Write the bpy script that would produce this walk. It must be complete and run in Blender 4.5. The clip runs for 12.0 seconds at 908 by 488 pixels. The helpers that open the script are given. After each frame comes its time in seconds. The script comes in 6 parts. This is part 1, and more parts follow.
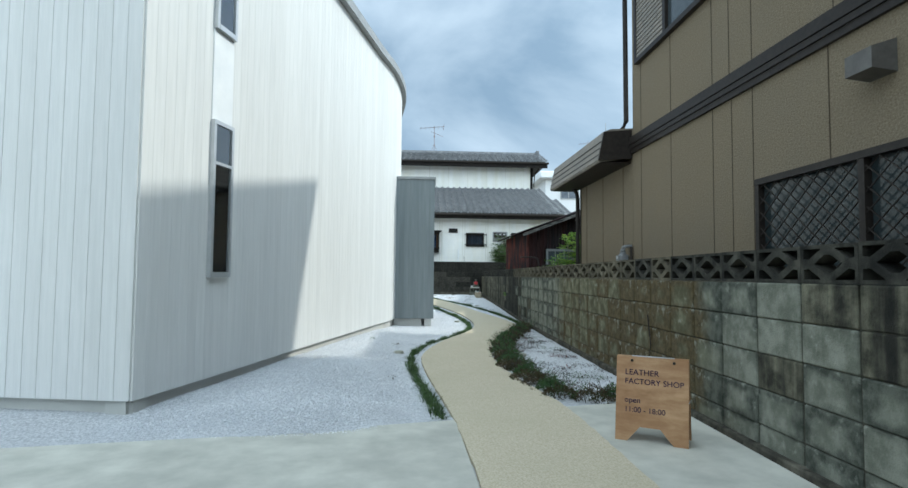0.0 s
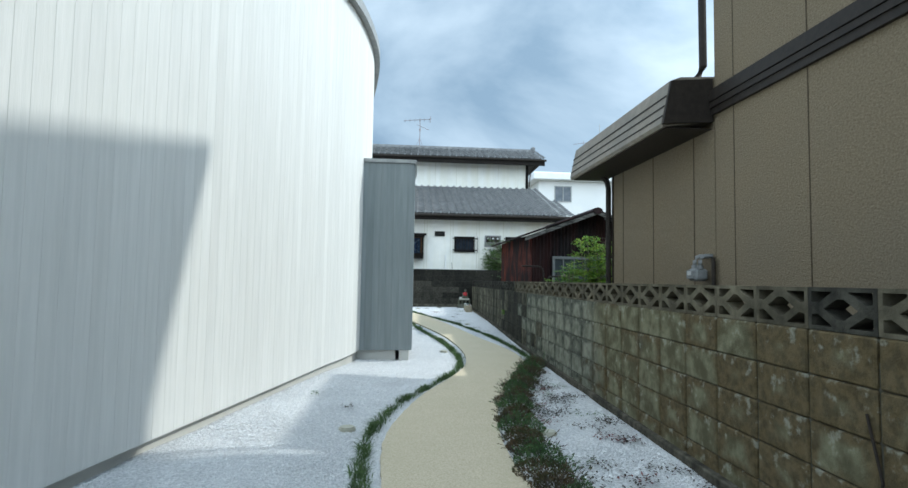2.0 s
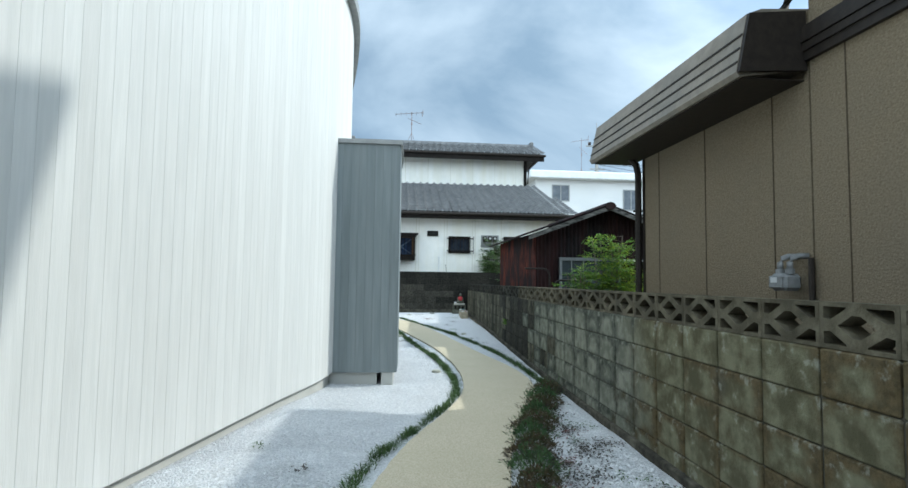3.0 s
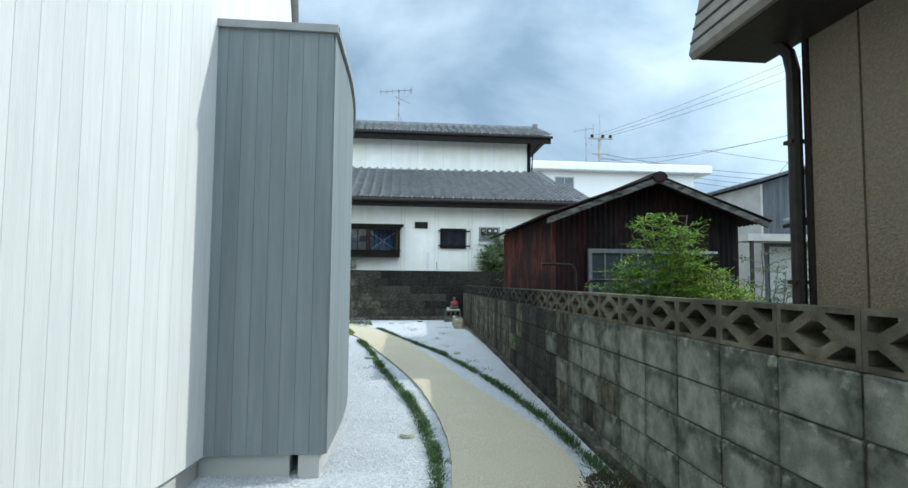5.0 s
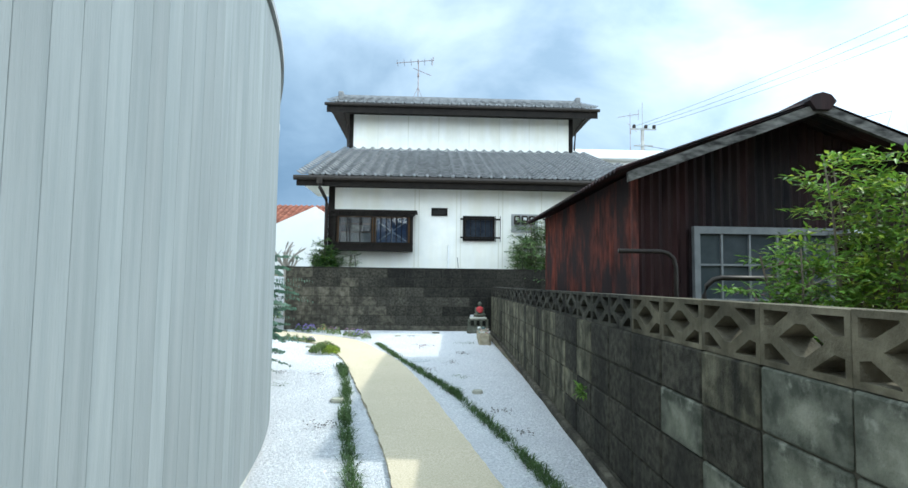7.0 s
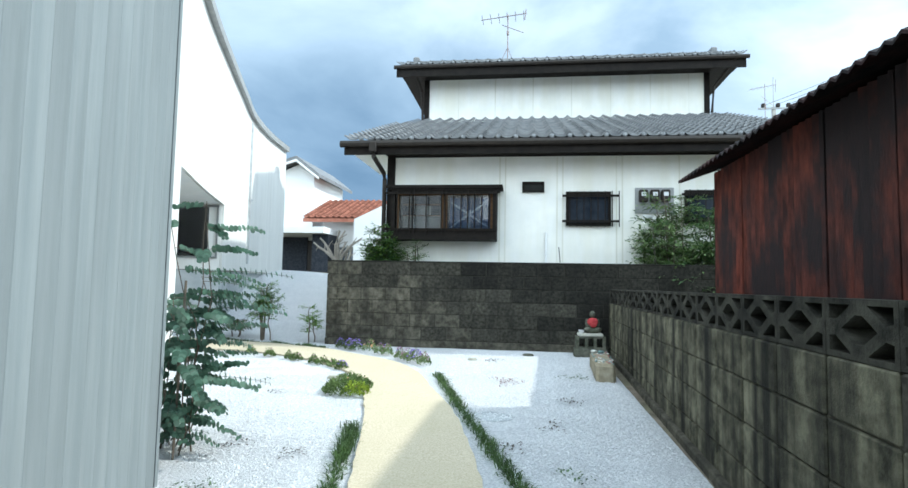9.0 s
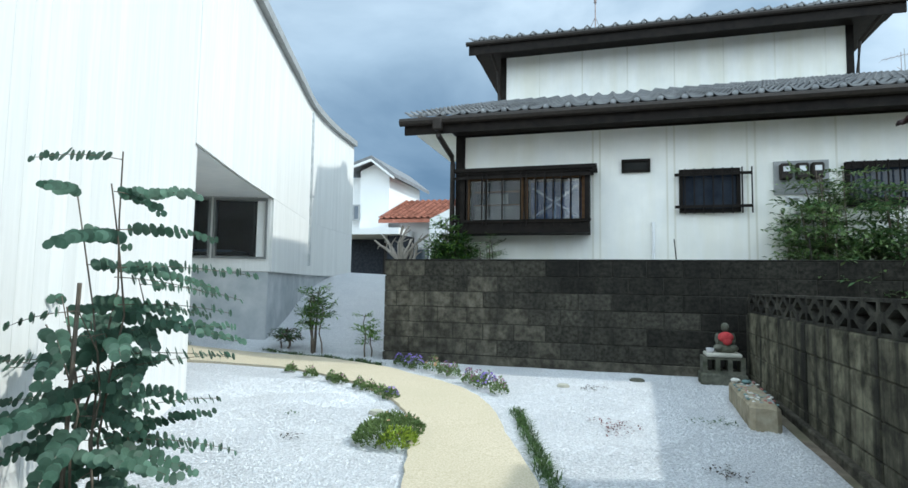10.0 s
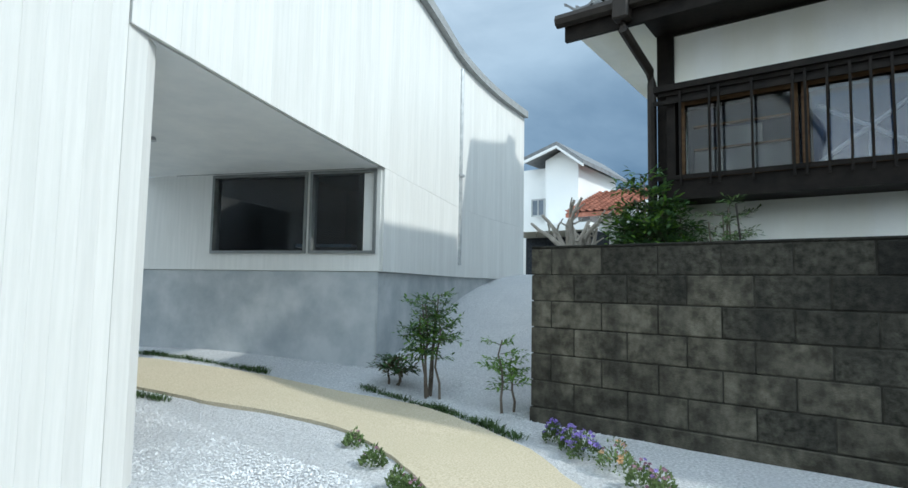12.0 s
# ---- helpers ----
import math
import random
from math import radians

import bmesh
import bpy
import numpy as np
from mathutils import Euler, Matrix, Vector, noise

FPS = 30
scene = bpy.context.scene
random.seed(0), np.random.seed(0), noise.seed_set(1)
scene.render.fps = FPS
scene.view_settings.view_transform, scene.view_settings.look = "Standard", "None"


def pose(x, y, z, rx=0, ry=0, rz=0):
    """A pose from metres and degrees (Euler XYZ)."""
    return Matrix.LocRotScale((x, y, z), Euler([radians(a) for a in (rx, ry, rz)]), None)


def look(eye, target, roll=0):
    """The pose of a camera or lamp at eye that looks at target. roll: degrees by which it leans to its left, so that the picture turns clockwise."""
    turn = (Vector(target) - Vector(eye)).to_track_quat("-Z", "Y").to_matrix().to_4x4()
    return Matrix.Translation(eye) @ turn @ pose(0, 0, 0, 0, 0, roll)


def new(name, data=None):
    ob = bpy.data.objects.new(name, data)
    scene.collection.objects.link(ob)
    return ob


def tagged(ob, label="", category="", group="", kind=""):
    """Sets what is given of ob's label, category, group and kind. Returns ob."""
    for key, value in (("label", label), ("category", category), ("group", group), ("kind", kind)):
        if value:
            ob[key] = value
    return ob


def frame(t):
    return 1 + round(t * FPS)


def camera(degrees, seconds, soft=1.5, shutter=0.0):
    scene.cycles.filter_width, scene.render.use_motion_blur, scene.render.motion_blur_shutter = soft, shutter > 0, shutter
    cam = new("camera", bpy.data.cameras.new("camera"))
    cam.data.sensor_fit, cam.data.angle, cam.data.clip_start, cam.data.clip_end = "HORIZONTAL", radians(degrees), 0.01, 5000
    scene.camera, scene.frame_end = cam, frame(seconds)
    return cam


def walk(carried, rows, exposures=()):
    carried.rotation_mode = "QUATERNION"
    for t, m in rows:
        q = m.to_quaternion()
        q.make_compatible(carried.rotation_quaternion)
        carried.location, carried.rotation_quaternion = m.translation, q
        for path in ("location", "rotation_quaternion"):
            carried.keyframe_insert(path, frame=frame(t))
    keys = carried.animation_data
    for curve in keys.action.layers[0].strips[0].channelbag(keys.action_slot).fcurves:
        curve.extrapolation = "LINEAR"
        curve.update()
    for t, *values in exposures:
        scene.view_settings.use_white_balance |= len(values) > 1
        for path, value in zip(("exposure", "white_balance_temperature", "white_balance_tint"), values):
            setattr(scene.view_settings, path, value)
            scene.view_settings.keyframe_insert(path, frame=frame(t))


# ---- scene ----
cam = camera(78.4, 12.0)
METRES, EYE, TILT, LEAN, TURN = 17.6, 1.0, 0.0, 0.0, -3.6
ROWS = [
    (0.0, 0.0, 0.0, 0.0, -0.03, 3.0, -0.53),
    (0.5, 0.0004, 0.0361, 0.0016, -0.34, 3.14, -0.65),
    (1.0, 0.0011, 0.0727, 0.0039, -0.66, 3.31, -0.69),
    (1.5, 0.001, 0.1109, 0.0072, -0.99, 3.41, -0.73),
    (2.0, 0.0005, 0.1505, 0.009, -1.41, 3.48, -0.94),
    (2.5, 0.0007, 0.1904, 0.011, -1.77, 3.5, -0.83),
    (3.0, 0.0022, 0.2293, 0.0119, -2.02, 3.64, -0.76),
    (5.0, 0.0141, 0.396, 0.0117, -2.35, 3.71, -0.49),
    (5.5, 0.0172, 0.435, 0.0114, -2.2, 3.78, -0.6),
    (6.0, 0.0216, 0.4776, 0.0107, -1.69, 3.81, -0.64),
    (6.5, 0.0255, 0.5207, 0.0101, -0.52, 3.85, -0.66),
    (8.5, 0.0293, 0.6986, 0.0089, 7.59, 3.85, -0.93),
    (9.0, 0.0239, 0.743, 0.0074, 10.93, 3.98, -1.06),
    (9.5, 0.0165, 0.7863, 0.0063, 15.08, 4.1, -1.06),
    (10.0, 0.0073, 0.8275, 0.0073, 19.39, 4.16, -0.88),
    (10.5, -0.0047, 0.8707, 0.0075, 22.92, 4.31, -1.0),
    (11.0, -0.0169, 0.9115, 0.0079, 26.73, 4.3, -1.08),
    (11.5, -0.0309, 0.9507, 0.0082, 32.37, 4.24, -1.02),
    (12.0, -0.0478, 0.9868, 0.0083, 39.77, 4.22, -0.98),
]
walk(cam, [(t, pose(0, 0, EYE, TILT, LEAN, TURN) @ pose(METRES * x, METRES * y, METRES * z, 90 + pitch, roll, yaw)) for t, x, y, z, yaw, pitch, roll in ROWS],
     [(0.0, 0.78, 6250, 4), (1.5, 0.84, 6250, 4), (2.5, 0.82, 6250, 4), (5.0, 0.82, 6150, 4), (6.5, 1.22, 6250, 4), (8.5, 1.26, 6300, 4), (9.0, 1.22, 6300, 4), (10.0, 0.82, 6250, 4), (10.5, 0.72, 6200, 4), (12.0, 0.68, 6250, 4)])

# ---- world, sun, exposure ----
SUN = Vector((1.0, 0.28, 0.93)).normalized()
world = bpy.data.worlds.new("world")
scene.world = world
world.use_nodes = True
wn, wl = world.node_tree.nodes, world.node_tree.links
wn.clear()


def wnode(kind, **kw):
    n = wn.new(kind)
    for k, v in kw.items():
        n.inputs[k].default_value = v
    return n


sky = wn.new("ShaderNodeTexSky")
sky.sky_type, sky.sun_disc = "NISHITA", False
sky.sun_elevation = math.asin(SUN.z)
sky.sun_rotation = math.atan2(SUN.x, SUN.y)
sky.air_density, sky.dust_density, sky.ozone_density = 1.0, 0.6, 1.5
coord = wn.new("ShaderNodeTexCoord")
flat = wn.new("ShaderNodeMapping")
flat.inputs["Scale"].default_value = (1.0, 1.0, 1.7)
flat.inputs["Location"].default_value = (0.35, 0.1, 0.0)
wl.new(coord.outputs["Generated"], flat.inputs["Vector"])
cloud = wnode("ShaderNodeTexNoise", Scale=1.5, Detail=8.0, Roughness=0.5, Distortion=0.2)
wl.new(flat.outputs["Vector"], cloud.inputs["Vector"])
cover = wn.new("ShaderNodeValToRGB")
cover.color_ramp.elements[0].position, cover.color_ramp.elements[0].color = 0.16, (0, 0, 0, 1)
cover.color_ramp.elements[1].position, cover.color_ramp.elements[1].color = 0.44, (1, 1, 1, 1)
wl.new(cloud.outputs["Fac"], cover.inputs["Fac"])
shade = wnode("ShaderNodeTexNoise", Scale=2.3, Detail=8.0, Roughness=0.53, Distortion=0.3)
wl.new(flat.outputs["Vector"], shade.inputs["Vector"])
tone = wn.new("ShaderNodeValToRGB")
tone.color_ramp.elements[0].position, tone.color_ramp.elements[0].color = 0.36, (3.2, 4.15, 5.1, 1)
tone.color_ramp.elements[1].position, tone.color_ramp.elements[1].color = 0.66, (7.7, 8.3, 8.8, 1)
wl.new(shade.outputs["Fac"], tone.inputs["Fac"])
blend = wn.new("ShaderNodeMixRGB")
wl.new(cover.outputs["Color"], blend.inputs["Fac"])
wl.new(sky.outputs["Color"], blend.inputs["Color1"])
wl.new(tone.outputs["Color"], blend.inputs["Color2"])
# thin cloud glows round the sun; a leaden bank stands over the end of the path
unit, toward, bank, lit = [wn.new("ShaderNodeVectorMath") for _ in range(4)]
unit.operation, toward.operation, bank.operation, lit.operation = "NORMALIZE", "DOT_PRODUCT", "DOT_PRODUCT", "SCALE"
wl.new(coord.outputs["Generated"], unit.inputs[0])
wl.new(unit.outputs[0], toward.inputs[0])
wl.new(unit.outputs[0], bank.inputs[0])
toward.inputs[1].default_value = SUN
bank.inputs[1].default_value = Vector((-0.34, 0.94, 0.05)).normalized()


def eased(src, a, b, c, d):
    n = wn.new("ShaderNodeMapRange")
    n.interpolation_type = "SMOOTHSTEP"
    for key, value in (("From Min", a), ("From Max", b), ("To Min", c), ("To Max", d)):
        n.inputs[key].default_value = value
    wl.new(src, n.inputs["Value"])
    return n.outputs[0]


heap = wn.new("ShaderNodeVectorMath")
heap.operation = "DOT_PRODUCT"
wl.new(unit.outputs[0], heap.inputs[0])
heap.inputs[1].default_value = Vector((-0.36, 0.93, 0.06)).normalized()
leaden = wn.new("ShaderNodeCombineXYZ")
for k, low in enumerate((0.36, 0.40, 0.45)):
    wide = eased(bank.outputs["Value"], -0.75, 1.0, 1.5, low)
    low_bank = eased(heap.outputs["Value"], 0.86, 0.985, 1.0, (0.54, 0.63, 0.71)[k])
    both = wn.new("ShaderNodeMath")
    both.operation = "MULTIPLY"
    wl.new(wide, both.inputs[0])
    wl.new(low_bank, both.inputs[1])
    wl.new(both.outputs[0], leaden.inputs[k])
dimmed = wn.new("ShaderNodeVectorMath")
dimmed.operation = "MULTIPLY"
wl.new(blend.outputs["Color"], dimmed.inputs[0])
wl.new(leaden.outputs[0], dimmed.inputs[1])
wl.new(dimmed.outputs[0], lit.inputs[0])
wl.new(eased(toward.outputs["Value"], 0.6, 1.0, 1.0, 1.2), lit.inputs["Scale"])
back = wnode("ShaderNodeBackground", Strength=0.15)
wl.new(lit.outputs[0], back.inputs["Color"])
wout = wn.new("ShaderNodeOutputWorld")
wl.new(back.outputs["Background"], wout.inputs["Surface"])

sun = new("sun", bpy.data.lights.new("sun", "SUN"))
sun.data.energy, sun.data.angle, sun.data.color = 1.65, radians(1.3), (1.0, 0.965, 0.90)
sun.matrix_world = look(SUN * 60, (0, 0, 0))


# ---- materials ----
def mat(name, c1, c2, scale=8.0, stretch=(1, 1, 1), rough=0.8, bump=0.2, fine=60.0, stain=None, stain_scale=1.3,
        stain_amount=0.5, stain_stretch=(1, 1, 1), vary=0.0, metal=0.0, depth=0.01, spec=None, jump=True, cover_from=0.42):
    """Two colours mixed by grain, a larger stain over them, a random shift per piece, and fine relief."""
    m = bpy.data.materials.new(name)
    m.use_nodes = True
    n, l = m.node_tree.nodes, m.node_tree.links
    bsdf = n["Principled BSDF"]
    bsdf.inputs["Roughness"].default_value, bsdf.inputs["Metallic"].default_value = rough, metal
    bsdf.inputs["Specular IOR Level"].default_value = spec if spec is not None else (0.12 if rough >= 0.6 else 0.4)
    geo, info = n.new("ShaderNodeNewGeometry"), n.new("ShaderNodeObjectInfo")
    shift = n.new("ShaderNodeVectorMath")
    shift.operation = "MULTIPLY_ADD"
    comb = n.new("ShaderNodeCombineXYZ")
    for k in range(3):
        l.new(info.outputs["Random"], comb.inputs[k])
    l.new(comb.outputs[0], shift.inputs[0])
    shift.inputs[1].default_value = (7, 11, 13) if vary and jump else (0, 0, 0)
    l.new(geo.outputs["Position"], shift.inputs[2])

    def noise_at(s, st, detail=6.0, r=0.6):
        mp, t = n.new("ShaderNodeMapping"), n.new("ShaderNodeTexNoise")
        mp.inputs["Scale"].default_value = st
        t.inputs["Scale"].default_value, t.inputs["Detail"].default_value, t.inputs["Roughness"].default_value = s, detail, r
        l.new(shift.outputs[0], mp.inputs["Vector"])
        l.new(mp.outputs[0], t.inputs["Vector"])
        return t.outputs["Fac"]

    def ramp(src, a, b, pa=0.35, pb=0.65):
        r = n.new("ShaderNodeValToRGB")
        e = r.color_ramp.elements
        e[0].position, e[1].position = pa, pb
        e[0].color, e[1].color = (*a, 1), (*b, 1)
        l.new(src, r.inputs["Fac"])
        return r.outputs["Color"]

    grain = noise_at(scale, stretch)
    col = ramp(grain, c1, c2)
    if stain:
        amount = ramp(noise_at(stain_scale, stain_stretch, 5.0), (0, 0, 0), (stain_amount,) * 3, cover_from, cover_from + 0.24)
        mix = n.new("ShaderNodeMixRGB")
        l.new(amount, mix.inputs["Fac"])
        l.new(col, mix.inputs["Color1"])
        mix.inputs["Color2"].default_value = (*stain, 1)
        col = mix.outputs["Color"]
    if vary:
        hsv, mr = n.new("ShaderNodeHueSaturation"), n.new("ShaderNodeMapRange")
        mr.inputs["To Min"].default_value, mr.inputs["To Max"].default_value = 1 - vary, 1 + vary
        l.new(info.outputs["Random"], mr.inputs["Value"])
        l.new(mr.outputs[0], hsv.inputs["Value"])
        l.new(col, hsv.inputs["Color"])
        col = hsv.outputs["Color"]
    l.new(col, bsdf.inputs["Base Color"])
    if bump:
        b = n.new("ShaderNodeBump")
        b.inputs["Strength"].default_value, b.inputs["Distance"].default_value = bump, depth
        l.new(noise_at(fine, stretch, 4.0), b.inputs["Height"])
        l.new(b.outputs[0], bsdf.inputs["Normal"])
    return m


def glass(name, tint=(0.9, 0.95, 1.0)):
    m = bpy.data.materials.new(name)
    m.use_nodes = True
    b = m.node_tree.nodes["Principled BSDF"]
    b.inputs["Base Color"].default_value, b.inputs["Roughness"].default_value = (*tint, 1), 0.02
    b.inputs["Transmission Weight"].default_value, b.inputs["IOR"].default_value = 1.0, 1.45
    return m


WHITE_WOOD = mat("white_stained_cedar", (0.67, 0.675, 0.66), (0.735, 0.735, 0.72), 5, (6, 6, 0.35), 0.7, 0.25, 30,
                 (0.61, 0.605, 0.58), 2.2, 0.25, (1, 1, 0.25), 0.035)
GREY_WOOD = mat("grey_stained_cedar", (0.208, 0.240, 0.250), (0.256, 0.288, 0.298), 4, (5, 5, 0.3), 0.75, 0.3, 30,
                (0.175, 0.195, 0.20), 2.0, 0.4, (1, 1, 0.25), 0.055)
FOOTING = mat("pale_footing_concrete", (0.50, 0.505, 0.48), (0.60, 0.60, 0.565), 3, rough=0.85, bump=0.15, fine=40,
              stain=(0.42, 0.43, 0.42), stain_scale=1.5, stain_amount=0.4)
CONCRETE = mat("smooth_concrete", (0.36, 0.39, 0.41), (0.50, 0.52, 0.53), 3, rough=0.85, bump=0.15, fine=40,
               stain=(0.28, 0.31, 0.33), stain_scale=1.1, stain_amount=0.6)
SLAB = mat("floated_concrete_slab", (0.43, 0.425, 0.375), (0.56, 0.55, 0.485), 3.5, rough=0.85, bump=0.2, fine=160,
           stain=(0.33, 0.325, 0.29), stain_scale=2.3, stain_amount=0.45)
GRAVEL = mat("crushed_white_gravel", (0.46, 0.475, 0.495), (0.82, 0.83, 0.85), 62, rough=0.9, bump=1.0, fine=75,
             stain=(0.55, 0.57, 0.60), stain_scale=2.0, stain_amount=0.4, depth=0.03)
STONE_BIT = mat("white_stone_chips", (0.55, 0.57, 0.60), (0.80, 0.81, 0.82), 30, rough=0.9, bump=0.3, fine=200)
EARTH = mat("packed_earth", (0.12, 0.10, 0.08), (0.22, 0.19, 0.15), 6, rough=0.95, bump=0.5, fine=40,
            stain=(0.10, 0.12, 0.06), stain_amount=0.6)
SAND_PATH = mat("sand_coloured_paving", (0.435, 0.375, 0.265), (0.63, 0.56, 0.435), 95, rough=0.9, bump=0.7, fine=190,
                stain=(0.47, 0.42, 0.30), stain_scale=1.5, stain_amount=0.45, depth=0.006)
TAN_SIDING = mat("tan_sprayed_siding", (0.168, 0.135, 0.09), (0.25, 0.205, 0.142), 60, (1, 1, 1.3), 0.8, 0.7, 70,
                 stain=(0.19, 0.165, 0.125), stain_scale=0.9, stain_amount=0.4, depth=0.02)
BROWN_METAL = mat("dark_brown_aluminium", (0.018, 0.015, 0.013), (0.03, 0.024, 0.02), 20, rough=0.5, bump=0.05, spec=0.22)
FASCIA = mat("weathered_taupe_fascia", (0.175, 0.15, 0.118), (0.25, 0.218, 0.175), 10, rough=0.5, bump=0.1,
             stain=(0.16, 0.15, 0.13), stain_scale=2, stain_amount=0.5)


def damp_block(name):
    """Grey-green concrete block, dry in the middle, with brown damp and lichen creeping in from its joints."""
    m = bpy.data.materials.new(name)
    m.use_nodes = True
    n, l = m.node_tree.nodes, m.node_tree.links
    bsdf = n["Principled BSDF"]
    bsdf.inputs["Roughness"].default_value, bsdf.inputs["Specular IOR Level"].default_value = 0.95, 0.12
    geo, info, tc = n.new("ShaderNodeNewGeometry"), n.new("ShaderNodeObjectInfo"), n.new("ShaderNodeTexCoord")

    def calc(op, a, b=None, c=None):
        q = n.new("ShaderNodeMath")
        q.operation = op
        for k, v in enumerate((a, b, c)):
            if isinstance(v, (int, float)):
                q.inputs[k].default_value = v
            elif v is not None:
                l.new(v, q.inputs[k])
        return q.outputs[0]

    def noise_at(s, detail=6.0, r=0.6):
        t = n.new("ShaderNodeTexNoise")
        t.inputs["Scale"].default_value, t.inputs["Detail"].default_value, t.inputs["Roughness"].default_value = s, detail, r
        l.new(geo.outputs["Position"], t.inputs["Vector"])
        return t.outputs["Fac"]

    def ease(src, a, b, lo=0.0, hi=1.0):
        q = n.new("ShaderNodeMapRange")
        q.interpolation_type = "SMOOTHSTEP"
        for key, value in (("From Min", a), ("From Max", b), ("To Min", lo), ("To Max", hi)):
            q.inputs[key].default_value = value
        l.new(src, q.inputs["Value"])
        return q.outputs[0]

    def blend2(f, a, b):
        q = n.new("ShaderNodeMixRGB")
        l.new(f, q.inputs["Fac"])
        for key, v in (("Color1", a), ("Color2", b)):
            if isinstance(v, tuple):
                q.inputs[key].default_value = (*v, 1)
            else:
                l.new(v, q.inputs[key])
        return q.outputs["Color"]

    sep = n.new("ShaderNodeSeparateXYZ")
    l.new(tc.outputs["Generated"], sep.inputs[0])
    place = n.new("ShaderNodeSeparateXYZ")
    l.new(geo.outputs["Position"], place.inputs[0])
    ruddy = calc("MULTIPLY", ease(place.outputs["Y"], 3.0, 4.6), ease(place.outputs["Y"], 7.0, 9.2, 1.0, 0.0))
    across = calc("ABSOLUTE", calc("MULTIPLY_ADD", sep.outputs["Y"], 2.0, -1.0))
    up = calc("MULTIPLY_ADD", sep.outputs["Z"], 2.0, -1.0)
    edge = calc("MAXIMUM", calc("MULTIPLY", across, 0.96), calc("MULTIPLY", calc("ABSOLUTE", up), 0.88))
    blot = calc("MULTIPLY_ADD", noise_at(5.0, 7.0, 0.68), 1.15, -0.575)
    wet = calc("ADD", calc("ADD", edge, blot), calc("MULTIPLY_ADD", info.outputs["Random"], 0.8, -0.5))
    wet = calc("ADD", wet, calc("MULTIPLY_ADD", noise_at(0.8, 2.0), 1.3, -0.65))
    wet = calc("MULTIPLY_ADD", ruddy, 0.2, wet)
    damp = ease(calc("ADD", wet, calc("MULTIPLY", up, 0.16)), 0.36, 0.92)
    grey = blend2(ease(noise_at(9.0), 0.35, 0.68), (0.135, 0.142, 0.112), (0.25, 0.256, 0.21))
    olive = blend2(ease(noise_at(7.0), 0.35, 0.68), (0.085, 0.08, 0.048), (0.19, 0.185, 0.122))
    dry = blend2(ease(calc("ADD", ruddy, calc("MULTIPLY_ADD", noise_at(0.9, 2.0), 1.0, -0.5)), 0.2, 0.8), grey, olive)
    brown = blend2(ease(noise_at(22.0), 0.35, 0.65), (0.066, 0.047, 0.021), (0.125, 0.092, 0.044))
    slate = blend2(ease(noise_at(15.0), 0.35, 0.65), (0.052, 0.058, 0.047), (0.115, 0.122, 0.10))
    wetcol = blend2(ease(calc("ADD", ruddy, calc("MULTIPLY_ADD", noise_at(1.2, 3.0), 2.0, -1.0)), 0.25, 0.7, 0.0, 0.8), slate, brown)
    col = blend2(damp, dry, wetcol)
    bloom = ease(calc("ADD", noise_at(14.0), calc("MULTIPLY", up, 0.07)), 0.58, 0.74, 0.0, 0.55)
    col = blend2(bloom, col, (0.33, 0.34, 0.29))
    l.new(col, bsdf.inputs["Base Color"])
    b = n.new("ShaderNodeBump")
    b.inputs["Strength"].default_value, b.inputs["Distance"].default_value = 0.6, 0.01
    l.new(noise_at(90.0, 4.0), b.inputs["Height"])
    l.new(b.outputs[0], bsdf.inputs["Normal"])
    return m


BLOCK = damp_block("weathered_concrete_block")
MORTAR = mat("dark_mortar", (0.045, 0.044, 0.034), (0.085, 0.08, 0.064), 20, rough=0.95, bump=0.4, fine=120)
DARK_LATTICE = mat("dark_openwork_block", (0.02, 0.02, 0.017), (0.08, 0.077, 0.063), 9, rough=0.95, bump=0.6, fine=90,
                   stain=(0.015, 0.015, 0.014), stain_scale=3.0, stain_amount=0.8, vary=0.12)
LATTICE = mat("grimy_openwork_block", (0.07, 0.062, 0.043), (0.16, 0.145, 0.105), 9, rough=0.95, bump=0.6, fine=90,
              stain=(0.04, 0.038, 0.03), stain_scale=3.0, stain_amount=0.6, vary=0.15)
OLD_BLOCK = mat("mossy_black_block", (0.052, 0.048, 0.037), (0.15, 0.14, 0.11), 13, rough=0.95, bump=0.6, fine=90,
                stain=(0.016, 0.016, 0.015), stain_scale=3.2, stain_amount=0.65, stain_stretch=(1.3, 1, 0.5), vary=0.12, jump=False, cover_from=0.38)
# Streaked far blocks; also stands in for dim light on near ones.
DARK_STREAK_BLOCK = mat("dark_streaked_block", (0.045, 0.044, 0.032), (0.205, 0.195, 0.14), 9, rough=0.95, bump=0.6, fine=90,
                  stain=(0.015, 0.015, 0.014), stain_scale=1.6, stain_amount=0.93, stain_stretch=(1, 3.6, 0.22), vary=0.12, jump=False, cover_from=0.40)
DIM_BLOCK = mat("near_black_block", (0.026, 0.025, 0.02), (0.078, 0.074, 0.06), 24, rough=0.95, bump=0.6, fine=90,
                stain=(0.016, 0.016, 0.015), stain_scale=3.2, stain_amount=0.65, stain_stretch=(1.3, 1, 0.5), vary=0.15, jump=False)
